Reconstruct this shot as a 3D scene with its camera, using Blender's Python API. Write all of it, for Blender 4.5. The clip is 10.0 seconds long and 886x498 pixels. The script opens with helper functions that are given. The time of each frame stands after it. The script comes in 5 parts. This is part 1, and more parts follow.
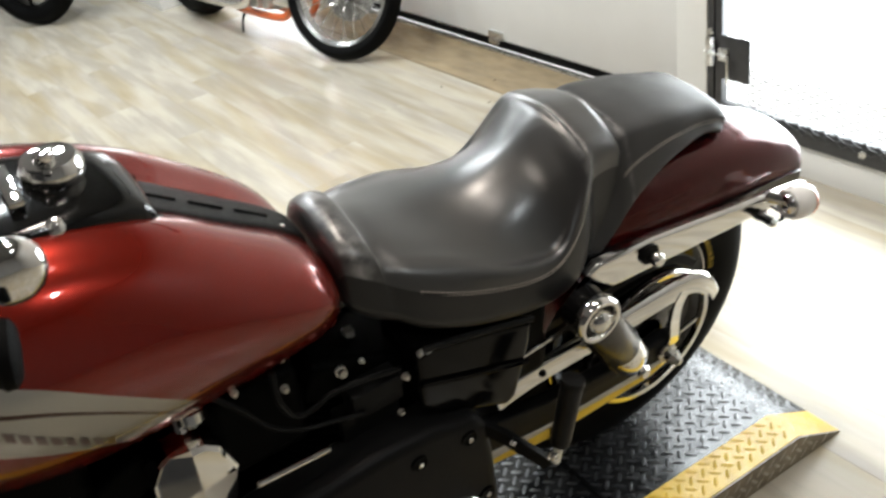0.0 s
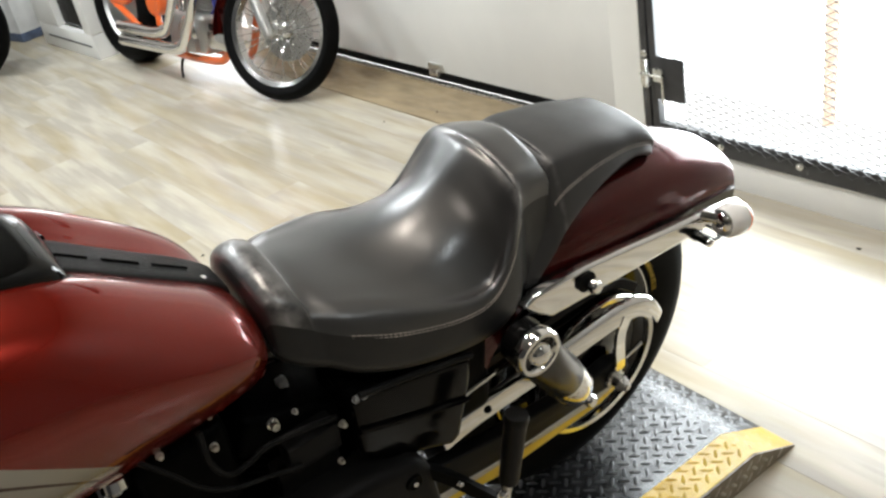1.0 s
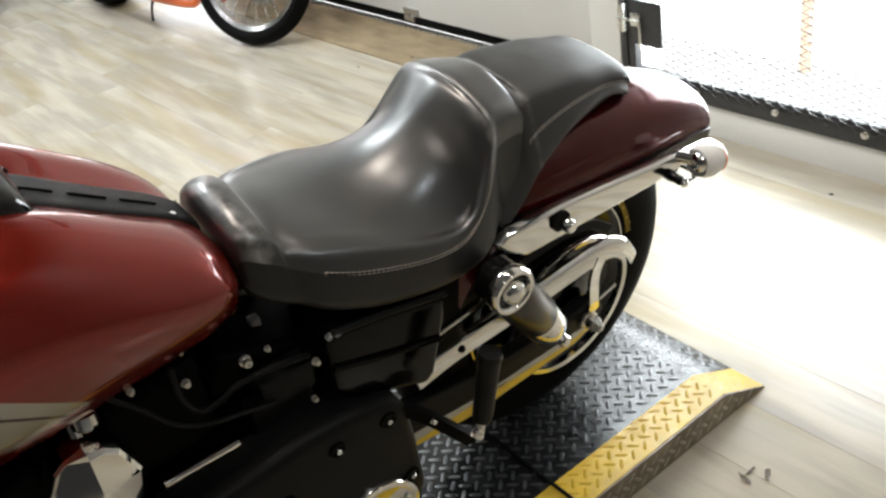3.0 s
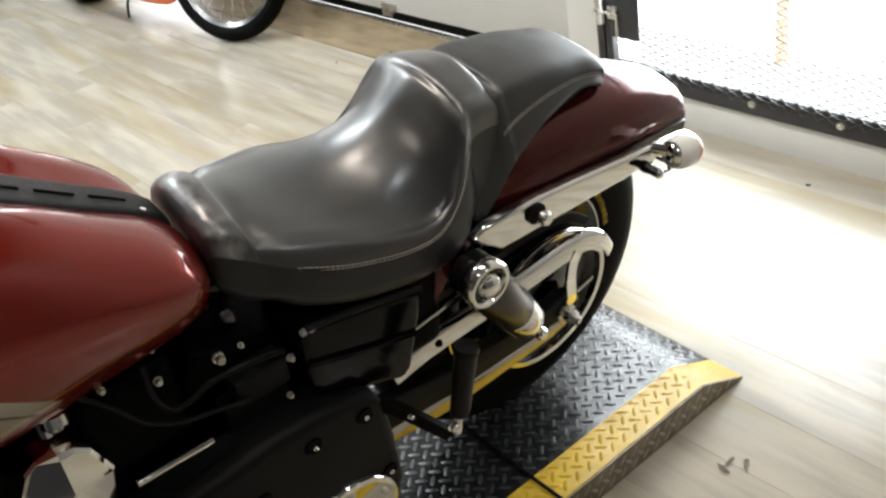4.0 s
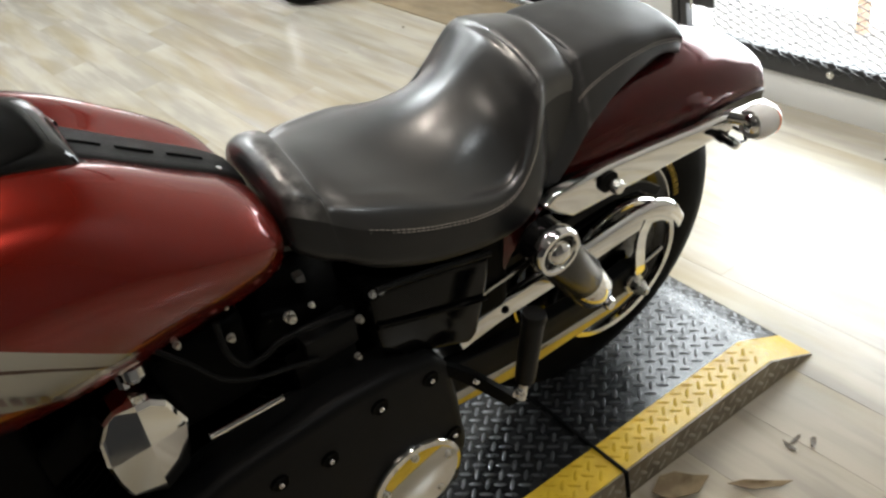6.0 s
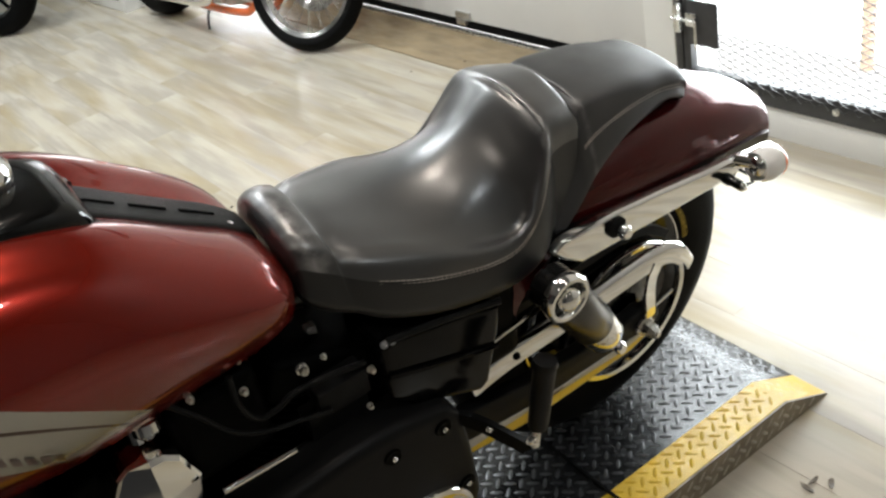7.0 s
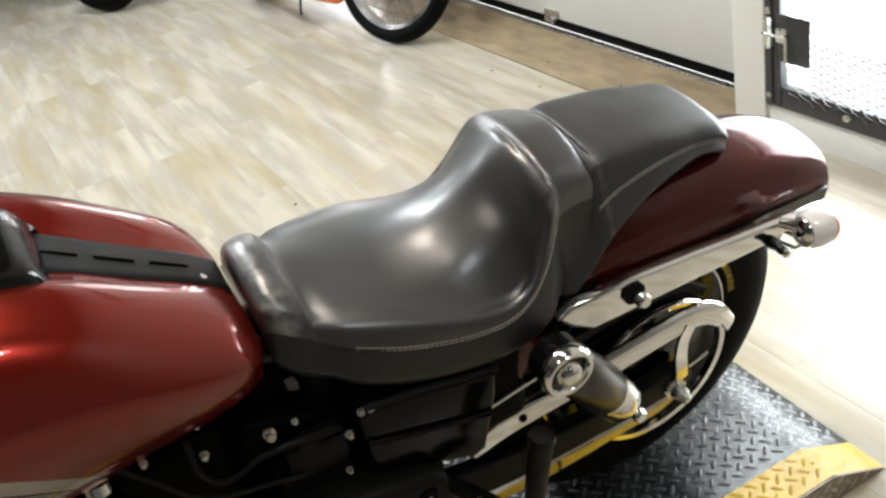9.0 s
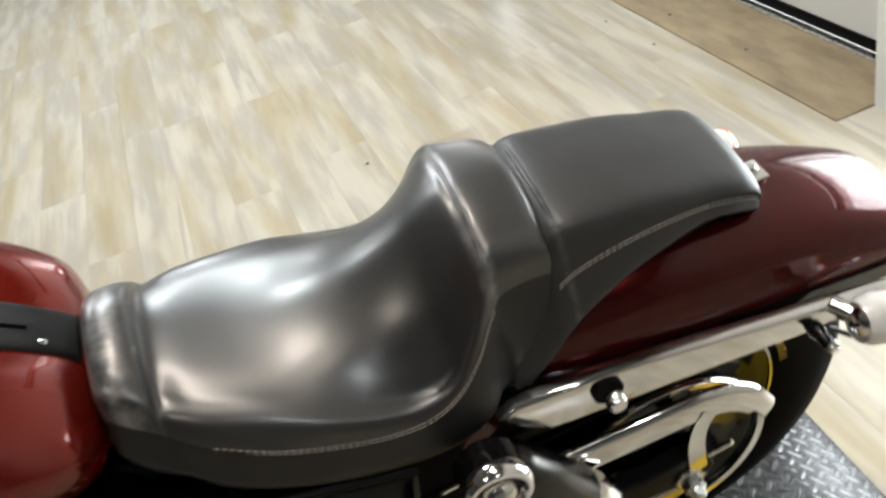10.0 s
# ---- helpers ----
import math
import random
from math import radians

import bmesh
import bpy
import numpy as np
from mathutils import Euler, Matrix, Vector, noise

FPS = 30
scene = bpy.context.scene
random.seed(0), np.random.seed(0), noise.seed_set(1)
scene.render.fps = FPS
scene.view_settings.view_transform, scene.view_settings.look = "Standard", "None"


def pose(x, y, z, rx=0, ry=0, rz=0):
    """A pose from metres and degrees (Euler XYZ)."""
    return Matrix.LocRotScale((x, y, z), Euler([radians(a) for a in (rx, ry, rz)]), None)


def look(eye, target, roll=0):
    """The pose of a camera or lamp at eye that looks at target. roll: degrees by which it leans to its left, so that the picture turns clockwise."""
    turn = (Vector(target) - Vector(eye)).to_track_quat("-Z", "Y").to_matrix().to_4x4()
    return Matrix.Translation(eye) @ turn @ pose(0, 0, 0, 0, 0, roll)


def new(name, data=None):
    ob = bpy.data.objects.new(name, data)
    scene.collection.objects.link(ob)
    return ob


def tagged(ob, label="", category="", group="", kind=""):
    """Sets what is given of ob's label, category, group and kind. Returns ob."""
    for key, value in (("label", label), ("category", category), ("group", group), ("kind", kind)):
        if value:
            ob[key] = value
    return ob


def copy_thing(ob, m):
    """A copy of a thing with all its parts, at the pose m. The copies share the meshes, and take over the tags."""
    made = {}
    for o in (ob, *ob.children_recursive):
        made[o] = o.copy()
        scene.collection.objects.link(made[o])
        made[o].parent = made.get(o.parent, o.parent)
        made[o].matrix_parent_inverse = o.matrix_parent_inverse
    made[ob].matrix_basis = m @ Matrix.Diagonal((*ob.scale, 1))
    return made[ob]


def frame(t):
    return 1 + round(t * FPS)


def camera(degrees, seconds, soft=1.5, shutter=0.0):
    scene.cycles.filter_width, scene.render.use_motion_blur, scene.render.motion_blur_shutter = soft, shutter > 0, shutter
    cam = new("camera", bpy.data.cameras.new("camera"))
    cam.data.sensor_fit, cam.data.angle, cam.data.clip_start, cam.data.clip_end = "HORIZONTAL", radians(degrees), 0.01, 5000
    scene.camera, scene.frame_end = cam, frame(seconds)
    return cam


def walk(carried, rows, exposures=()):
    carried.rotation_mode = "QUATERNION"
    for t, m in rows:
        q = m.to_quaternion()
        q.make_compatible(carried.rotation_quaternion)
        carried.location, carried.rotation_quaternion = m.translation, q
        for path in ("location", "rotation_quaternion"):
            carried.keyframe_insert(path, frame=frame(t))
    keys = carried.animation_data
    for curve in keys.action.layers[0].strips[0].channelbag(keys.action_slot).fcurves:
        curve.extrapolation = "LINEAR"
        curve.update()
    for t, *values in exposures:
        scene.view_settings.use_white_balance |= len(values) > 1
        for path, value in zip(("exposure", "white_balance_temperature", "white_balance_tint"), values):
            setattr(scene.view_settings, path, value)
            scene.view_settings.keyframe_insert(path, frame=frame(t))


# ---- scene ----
cam = camera(51.1, 10.0, soft=2.5, shutter=0.2)
PATH = [
    (0, (-1.2748, -0.853, 1.4072), (-0.582, 0.4538, 0.5066), -9.8),
    (0.2, (-1.2531, -0.8617, 1.4107), (-0.4919, 0.433, 0.5482), -9.8),
    (0.5, (-1.2453, -0.8539, 1.3977), (-0.4607, 0.401, 0.4988), -9.5),
    (1, (-1.2263, -0.8521, 1.3951), (-0.4512, 0.4347, 0.5317), -11.7),
    (1.5, (-1.2219, -0.8392, 1.3631), (-0.4884, 0.3923, 0.3914), -11.1),
    (2, (-1.2228, -0.8443, 1.3648), (-0.4746, 0.3836, 0.3984), -11.2),
    (2.5, (-1.2315, -0.8495, 1.3769), (-0.4728, 0.388, 0.433), -11.2),
    (4, (-1.2176, -0.8565, 1.3665), (-0.4261, 0.3516, 0.4088), -11.1),
    (4.5, (-1.2176, -0.8539, 1.3683), (-0.4373, 0.3629, 0.4139), -11.7),
    (5, (-1.2263, -0.853, 1.3622), (-0.4945, 0.3776, 0.3871), -11.1),
    (5.5, (-1.2289, -0.8452, 1.357), (-0.5127, 0.3819, 0.3663), -11.1),
    (5.7, (-1.2323, -0.8452, 1.3605), (-0.5326, 0.3932, 0.3724), -11.1),
    (6.8, (-1.2211, -0.8443, 1.3726), (-0.5742, 0.4391, 0.4062), -15.3),
    (7, (-1.2254, -0.8478, 1.3795), (-0.5309, 0.4408, 0.4546), -13.4),
    (7.5, (-1.2375, -0.8418, 1.3769), (-0.5594, 0.4425, 0.433), -12),
    (8, (-1.2444, -0.8331, 1.3986), (-0.5516, 0.4867, 0.5153), -14.8),
    (8.1, (-1.2522, -0.827, 1.3995), (-0.543, 0.4962, 0.5361), -14.8),
    (8.3, (-1.2609, -0.8106, 1.3969), (-0.5889, 0.4443, 0.4096), -16.4),
    (8.5, (-1.2237, -0.814, 1.3769), (-0.4572, 0.3793, 0.3828), -14),
    (8.7, (-1.1518, -0.8011, 1.3908), (-0.5005, 0.4408, 0.3741), -14),
    (8.8, (-1.1362, -0.8088, 1.3908), (-0.5135, 0.4841, 0.42), -13.9),
    (9, (-1.0349, -0.8184, 1.396), (-0.5222, 0.5551, 0.4737), -14),
    (9.3, (-0.9483, -0.8106, 1.4003), (-0.5031, 0.5716, 0.4564), -12.3),
    (9.5, (-0.9024, -0.7898, 1.3917), (-0.5447, 0.6235, 0.4564), -15.5),
    (9.7, (-0.8426, -0.7517, 1.3614), (-0.5413, 0.6573, 0.4001), -18.9),
    (10, (-0.6919, -0.6434, 1.3345), (-0.4971, 0.7733, 0.3577), -16.5),
]
walk(cam, [(t, look(eye, target, roll)) for t, eye, target, roll in PATH],
     [(0.0, 0.0), (1.0, -0.05), (4.5, -0.12), (5.2, -0.22), (7.5, -0.12), (8.1, -0.02), (9.5, -0.03), (10.0, -0.12)])

# ---- light ----
world = bpy.data.worlds.new("world")
scene.world = world
world.use_nodes = True
wn = world.node_tree.nodes
sky = wn.new("ShaderNodeTexSky")
sky.sky_type, sky.sun_disc = "NISHITA", False
sky.sun_elevation, sky.sun_rotation = radians(51), radians(169)
world.node_tree.links.new(sky.outputs["Color"], wn["Background"].inputs["Color"])
wn["Background"].inputs["Strength"].default_value = 0.12
sun = bpy.data.lights.new("sun", "SUN")
sun.energy, sun.angle, sun.color = 4.0, radians(0.6), (1.0, 0.96, 0.9)
new("sun", sun).matrix_world = look((0, 0, 5), (0.6, 3.2, 1.0))
scene.view_settings.exposure = 0.0

# wall line: x outward, y along the wall
WALL = pose(0.82, 0, 0, 0, 0, 2.9)
CEIL = 3.1


def lamp(name, m, sx, sy, power, colour):
    d = bpy.data.lights.new(name, "AREA")
    d.shape, d.size, d.size_y, d.energy, d.color = "RECTANGLE", sx, sy, power, colour
    ob = new(name, d)
    ob.matrix_world = m
    return ob


# daylight that comes in through the gate and through the glazed door
lamp("gate_daylight", WALL @ pose(0.25, 0.55, 0.60, 0, 90, 0), 0.95, 1.0, 50, (0.88, 0.96, 1.0))
lamp("glass_door_daylight", WALL @ pose(0.30, 4.58, 1.1, 0, 90, 0), 2.0, 1.4, 34, (0.95, 0.98, 1.0))
# round ceiling lamps: x, y, watts, colour, width
COOL, WARM = (0.92, 0.98, 1.0), (1.0, 0.88, 0.76)
LAMPS = [(-1.00, 1.70, 40, COOL, 0.26), (-0.40, 3.20, 36, COOL, 0.26), (-1.00, 4.80, 36, COOL, 0.26), (-2.40, 2.40, 36, COOL, 0.26), (-2.60, 4.60, 36, COOL, 0.26),
         (-0.55, 2.45, 20, (0.86, 0.95, 1.0), 0.26), (-0.55, 0.32, 23, WARM, 0.24), (0.0, -1.75, 16, (0.9, 0.97, 1.0), 0.112), (-1.9, -1.3, 13, WARM, 0.112), (-0.35, -0.35, 5, WARM, 0.107)]
for x, y, power, c, wide in LAMPS:
    d = lamp("ceiling_lamp_light", pose(x, y, CEIL - 0.102), wide, wide, power, c)
    d.data.shape = "DISK"

# ---- materials ----


def mat(name, colour, rough=0.5, metal=0.0, coat=0.0, bump=0.0, scale=40.0, vary=0.0, vscale=6.0, rvary=0.0, second=None, spec=None, stretch=None):
    """A surface with grain (bump), a broad stain and an uneven gloss."""
    m = bpy.data.materials.new(name)
    m.use_nodes = True
    nt = m.node_tree
    n, l = nt.nodes, nt.links
    b = n["Principled BSDF"]
    b.inputs["Base Color"].default_value = (*colour, 1)
    b.inputs["Roughness"].default_value = rough
    b.inputs["Metallic"].default_value = metal
    b.inputs["Coat Weight"].default_value = coat
    b.inputs["Coat Roughness"].default_value = 0.012
    if spec is not None:
        b.inputs["Specular IOR Level"].default_value = spec
    co = n.new("ShaderNodeTexCoord")
    src = co.outputs["Object"]
    if stretch:
        mp = n.new("ShaderNodeMapping")
        mp.inputs["Scale"].default_value = stretch
        l.new(src, mp.inputs["Vector"])
        src = mp.outputs["Vector"]

    def noise_tex(s, detail=4):
        t = n.new("ShaderNodeTexNoise")
        t.inputs["Scale"].default_value, t.inputs["Detail"].default_value = s, detail
        l.new(src, t.inputs["Vector"])
        return t
    if vary:
        t = noise_tex(vscale)
        r = n.new("ShaderNodeValToRGB")
        other = second or tuple(c * (1 - vary) for c in colour)
        r.color_ramp.elements[0].position, r.color_ramp.elements[1].position = 0.35, 0.65
        r.color_ramp.elements[0].color, r.color_ramp.elements[1].color = (*other, 1), (*colour, 1)
        l.new(t.outputs["Fac"], r.inputs["Fac"])
        l.new(r.outputs["Color"], b.inputs["Base Color"])
    if rvary:
        t = noise_tex(vscale * 2.3)
        mr = n.new("ShaderNodeMapRange")
        mr.inputs["To Min"].default_value, mr.inputs["To Max"].default_value = max(0.02, rough - rvary), min(1, rough + rvary)
        mr.inputs["From Min"].default_value, mr.inputs["From Max"].default_value = 0.3, 0.7
        l.new(t.outputs["Fac"], mr.inputs["Value"])
        l.new(mr.outputs["Result"], b.inputs["Roughness"])
    if bump:
        t = noise_tex(scale, 6)
        bp = n.new("ShaderNodeBump")
        bp.inputs["Strength"].default_value, bp.inputs["Distance"].default_value = bump, 0.002
        l.new(t.outputs["Fac"], bp.inputs["Height"])
        l.new(bp.outputs["Normal"], b.inputs["Normal"])
    return m


def glow(name, colour, strength):
    m = bpy.data.materials.new(name)
    m.use_nodes = True
    b = m.node_tree.nodes["Principled BSDF"]
    b.inputs["Base Color"].default_value = (*colour, 1)
    b.inputs["Emission Color"].default_value = (*colour, 1)
    b.inputs["Emission Strength"].default_value = strength
    return m


def leather_mat(name, colour, rough, shine=0.0, spec=0.35, scuffs=()):
    """Grained leather: fine cells in the relief, worn gloss in broad patches."""
    m = mat(name, colour, rough, vary=0.3, vscale=9, rvary=0.05, coat=shine, spec=spec)
    m.node_tree.nodes["Principled BSDF"].inputs["Coat Roughness"].default_value = 0.29
    nt = m.node_tree
    n, l = nt.nodes, nt.links
    co = n.new("ShaderNodeTexCoord")
    v = n.new("ShaderNodeTexVoronoi")
    v.inputs["Scale"].default_value = 520
    l.new(co.outputs["Object"], v.inputs["Vector"])
    bp = n.new("ShaderNodeBump")
    bp.inputs["Strength"].default_value, bp.inputs["Distance"].default_value = 0.18, 0.0006
    l.new(v.outputs["Distance"], bp.inputs["Height"])
    l.new(bp.outputs["Normal"], n["Principled BSDF"].inputs["Normal"])
    if scuffs:
        scuff(m, co, scuffs)
    return m


def scuff(m, co, bands):
    """Pale scuffs along worn edges: bands of x, half width, strength."""
    n, l = m.node_tree.nodes, m.node_tree.links
    b = n["Principled BSDF"]

    def op(kind, a, c, clamp=False):
        k = n.new("ShaderNodeMath")
        k.operation, k.use_clamp = kind, clamp
        for s, q in zip(k.inputs, (a, c)):
            if isinstance(q, (int, float)):
                s.default_value = q
            else:
                l.new(q, s)
        return k.outputs[0]
    sp = n.new("ShaderNodeSeparateXYZ")
    l.new(co.outputs["Object"], sp.inputs["Vector"])
    total = 0.0
    for x, half, strength in bands:
        away = op("DIVIDE", op("ABSOLUTE", op("SUBTRACT", sp.outputs["X"], x), 0), half)
        total = op("ADD", op("MULTIPLY", op("SUBTRACT", 1.0, away, True), strength), total)
    t = n.new("ShaderNodeTexNoise")
    t.inputs["Scale"].default_value, t.inputs["Detail"].default_value = 55, 8
    l.new(co.outputs["Object"], t.inputs["Vector"])
    fine = op("MULTIPLY", op("SUBTRACT", t.outputs["Fac"], 0.36), 3.2, True)
    mix = n.new("ShaderNodeMix")
    mix.data_type = "RGBA"
    old = b.inputs["Base Color"].links[0].from_socket
    l.new(op("MULTIPLY", total, fine, True), mix.inputs[0])
    l.new(old, mix.inputs[6])
    mix.inputs[7].default_value = (0.24, 0.235, 0.23, 1)
    l.new(mix.outputs[2], b.inputs["Base Color"])


def plank_mat(name, light, dark, rough):
    """Wood-look vinyl: grain along the plank, another cut of the pattern on each plank."""
    m = bpy.data.materials.new(name)
    m.use_nodes = True
    nt = m.node_tree
    n, l = nt.nodes, nt.links
    b = n["Principled BSDF"]
    b.inputs["Specular IOR Level"].default_value = 0.5
    co, info = n.new("ShaderNodeTexCoord"), n.new("ShaderNodeObjectInfo")
    add = n.new("ShaderNodeVectorMath")
    add.operation = "MULTIPLY_ADD"
    comb = n.new("ShaderNodeCombineXYZ")
    for k in ("X", "Y", "Z"):
        l.new(info.outputs["Random"], comb.inputs[k])
    l.new(comb.outputs["Vector"], add.inputs[0])
    add.inputs[1].default_value = (37.0, 91.0, 13.0)
    l.new(co.outputs["Object"], add.inputs[2])

    def tex(sx, sy, detail):
        mp = n.new("ShaderNodeMapping")
        mp.inputs["Scale"].default_value = (sx, sy, 1)
        l.new(add.outputs["Vector"], mp.inputs["Vector"])
        t = n.new("ShaderNodeTexNoise")
        t.inputs["Scale"].default_value, t.inputs["Detail"].default_value, t.inputs["Distortion"].default_value = 1.0, detail, 0.25
        l.new(mp.outputs["Vector"], t.inputs["Vector"])
        return t
    broad, grain = tex(13, 2.0, 5), tex(60, 4.0, 4)
    mix = n.new("ShaderNodeMath")
    mix.operation = "MULTIPLY_ADD"
    l.new(grain.outputs["Fac"], mix.inputs[0])
    mix.inputs[1].default_value = 0.30
    l.new(broad.outputs["Fac"], mix.inputs[2])
    r = n.new("ShaderNodeValToRGB")
    r.color_ramp.interpolation = "EASE"
    e = r.color_ramp.elements
    e[0].position, e[0].color = 0.50, (*dark, 1)
    e[1].position, e[1].color = 0.80, (*light, 1)
    l.new(mix.outputs[0], r.inputs["Fac"])
    wisp = tex(8.0, 1.25, 5)
    wr = n.new("ShaderNodeMapRange")
    wr.inputs["From Min"].default_value, wr.inputs["From Max"].default_value, wr.inputs["To Max"].default_value = 0.44, 0.72, 0.75
    l.new(wisp.outputs["Fac"], wr.inputs["Value"])
    brown = n.new("ShaderNodeMix")
    brown.data_type = "RGBA"
    brown.inputs[7].default_value = (0.345, 0.275, 0.150, 1)
    l.new(wr.outputs["Result"], brown.inputs[0])
    l.new(r.outputs["Color"], brown.inputs[6])
    line = tex(26, 1.1, 2)
    lr = n.new("ShaderNodeMapRange")
    lr.inputs["From Min"].default_value, lr.inputs["From Max"].default_value, lr.inputs["To Max"].default_value = 0.68, 0.80, 0.40
    l.new(line.outputs["Fac"], lr.inputs["Value"])
    grainy = n.new("ShaderNodeMix")
    grainy.data_type = "RGBA"
    grainy.inputs[7].default_value = (0.22, 0.175, 0.115, 1)
    l.new(lr.outputs["Result"], grainy.inputs[0])
    l.new(brown.outputs[2], grainy.inputs[6])
    hsv = n.new("ShaderNodeHueSaturation")
    mr = n.new("ShaderNodeMapRange")
    mr.inputs["To Min"].default_value, mr.inputs["To Max"].default_value = 0.97, 1.03
    l.new(info.outputs["Random"], mr.inputs["Value"])
    l.new(mr.outputs["Result"], hsv.inputs["Value"])
    l.new(grainy.outputs[2], hsv.inputs["Color"])
    l.new(hsv.outputs["Color"], b.inputs["Base Color"])
    rr = n.new("ShaderNodeMapRange")
    rr.inputs["To Min"].default_value, rr.inputs["To Max"].default_value = rough - 0.02, rough + 0.05
    l.new(broad.outputs["Fac"], rr.inputs["Value"])
    l.new(rr.outputs["Result"], b.inputs["Roughness"])
    bp = n.new("ShaderNodeBump")
    bp.inputs["Strength"].default_value, bp.inputs["Distance"].default_value = 0.03, 0.0003
    l.new(grain.outputs["Fac"], bp.inputs["Height"])
    l.new(bp.outputs["Normal"], b.inputs["Normal"])
    return m


LEATHER = leather_mat("seat_leather", (0.019, 0.0185, 0.0185), 0.42, 1.0, 0.6, scuffs=((-0.141, 0.011, 0.75), (-0.490, 0.022, 1.0), (-0.063, 0.006, 0.3)))
# same leather, with the shade on the saddle's sides put into its colour
LEATHER_SHADED = leather_mat("shaded_seat_leather", (0.010, 0.010, 0.0102), 0.50, 0.25, 0.4)
LEATHER_PAD = leather_mat("pad_leather", (0.031, 0.0305, 0.0305), 0.52, 0.2, 0.45, ((-0.063, 0.006, 0.4),))
THREAD = mat("thread", (0.34, 0.31, 0.28), 0.8)
RED = mat("red_paint", (0.115, 0.007, 0.0065), 0.24, metal=0.45, coat=1.0, vary=0.12, vscale=3, spec=0.05)
RED.node_tree.nodes["Principled BSDF"].inputs["Coat IOR"].default_value = 1.6
SILVER = mat("silver_paint", (0.42, 0.41, 0.39), 0.35, metal=0.3, coat=1.0)
STRIPE_DARK = mat("dark_pinstripe", (0.05, 0.02, 0.02), 0.3, coat=1.0)
CHROME = mat("chrome", (0.78, 0.77, 0.75), 0.055, metal=1.0, rvary=0.015, vscale=20)
CHROME_SOFT = mat("brushed_chrome", (0.78, 0.77, 0.75), 0.17, metal=1.0, rvary=0.03, vscale=20)
TORN = mat("torn_vinyl_edge", (0.27, 0.205, 0.12), 0.8, spec=0.2, vary=0.5, vscale=30, second=(0.15, 0.105, 0.06))
KNOT = mat("dark_wood_knot", (0.16, 0.125, 0.085), 0.5, vary=0.5, vscale=120)
STEEL = mat("zinc_steel", (0.62, 0.61, 0.58), 0.3, metal=1.0, rvary=0.1, vscale=60)
ALU = mat("cast_aluminium", (0.55, 0.55, 0.54), 0.38, metal=1.0, bump=0.15, scale=300, rvary=0.1)
BLACK = mat("black_gloss", (0.003, 0.003, 0.003), 0.10, spec=0.4, rvary=0.04)
SATIN = mat("black_wrinkle", (0.006, 0.006, 0.006), 0.42, spec=0.15, bump=0.3, scale=600, rvary=0.06)
DARK = mat("black_engine", (0.001, 0.001, 0.001), 0.5, spec=0.04, bump=0.2, scale=200)
CASE = mat("black_case_paint", (0.007, 0.007, 0.007), 0.40, spec=0.09, bump=0.2, scale=500, rvary=0.05)
PALE_LENS = mat("pale_lens", (0.93, 0.91, 0.88), 0.06, coat=1.0)
PALE_LENS.node_tree.nodes["Principled BSDF"].inputs["Transmission Weight"].default_value = 0.2
COVER = mat("dark_gloss_cover", (0.003, 0.003, 0.003), 0.14, spec=0.14, vary=0.4, vscale=30, rvary=0.06)
POLISHED = mat("dark_polished_metal", (0.46, 0.44, 0.41), 0.07, metal=1.0, rvary=0.03, vscale=20)
SMOKE = mat("smoked_chrome", (0.055, 0.053, 0.051), 0.24, metal=1.0)
RUBBER = mat("rubber", (0.0022, 0.0022, 0.0022), 0.66, spec=0.08, bump=0.2, scale=250, vary=0.3, vscale=20)
ORANGE_LENS = mat("orange_lens", (0.85, 0.16, 0.015), 0.12, coat=0.6)
RED_LENS = mat("red_lens", (0.45, 0.01, 0.01), 0.1, coat=0.6)
YELLOW_TEXT = mat("yellow_lettering", (0.75, 0.5, 0.05), 0.6)
PLATE = mat("tread_plate_steel", (0.016, 0.016, 0.0165), 0.24, metal=0.2, spec=0.36, vary=0.35, vscale=14, rvary=0.12, bump=0.15, scale=180)
PLATE_SIDE = mat("bare_tread_plate", (0.27, 0.225, 0.16), 0.42, metal=0.3, vary=0.35, vscale=18, rvary=0.12, bump=0.2, scale=160)
YELLOW = mat("safety_yellow", (0.66, 0.42, 0.026), 0.40, spec=0.3, vary=0.2, vscale=22, rvary=0.1, bump=0.15, scale=140)
WHITE = mat("white_paint", (0.78, 0.77, 0.74), 0.5, vary=0.06, vscale=3, bump=0.06, scale=90)
DOOR_WHITE = mat("door_white", (0.74, 0.73, 0.70), 0.42, vary=0.08, vscale=2.2, bump=0.08, scale=220)
# Wall paint in two darker copies: shade for reflections, put into the colour
SHADEWALL = mat("shaded_wall_paint", (0.07, 0.07, 0.072), 0.7, vary=0.1, vscale=2, bump=0.1, scale=120)
HALFSHADEWALL = mat("half_shaded_wall_paint", (0.30, 0.295, 0.29), 0.7, vary=0.1, vscale=2, bump=0.1, scale=120)
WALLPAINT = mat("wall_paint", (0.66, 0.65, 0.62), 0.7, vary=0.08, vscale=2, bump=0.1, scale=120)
CEILPAINT = mat("ceiling_paint", (0.20, 0.20, 0.20), 0.8, vary=0.08, vscale=2, bump=0.1, scale=60)
PLANK = plank_mat("plank_vinyl", (0.505, 0.458, 0.375), (0.385, 0.350, 0.294), 0.215)
PLY = mat("plywood", (0.33, 0.25, 0.15), 0.5, vary=0.35, vscale=5, rvary=0.12, bump=0.2, scale=60, stretch=(3, 1, 1))
GATE_BLACK = mat("black_gate_steel", (0.035, 0.035, 0.037), 0.45, vary=0.3, vscale=30, bump=0.2, scale=200)
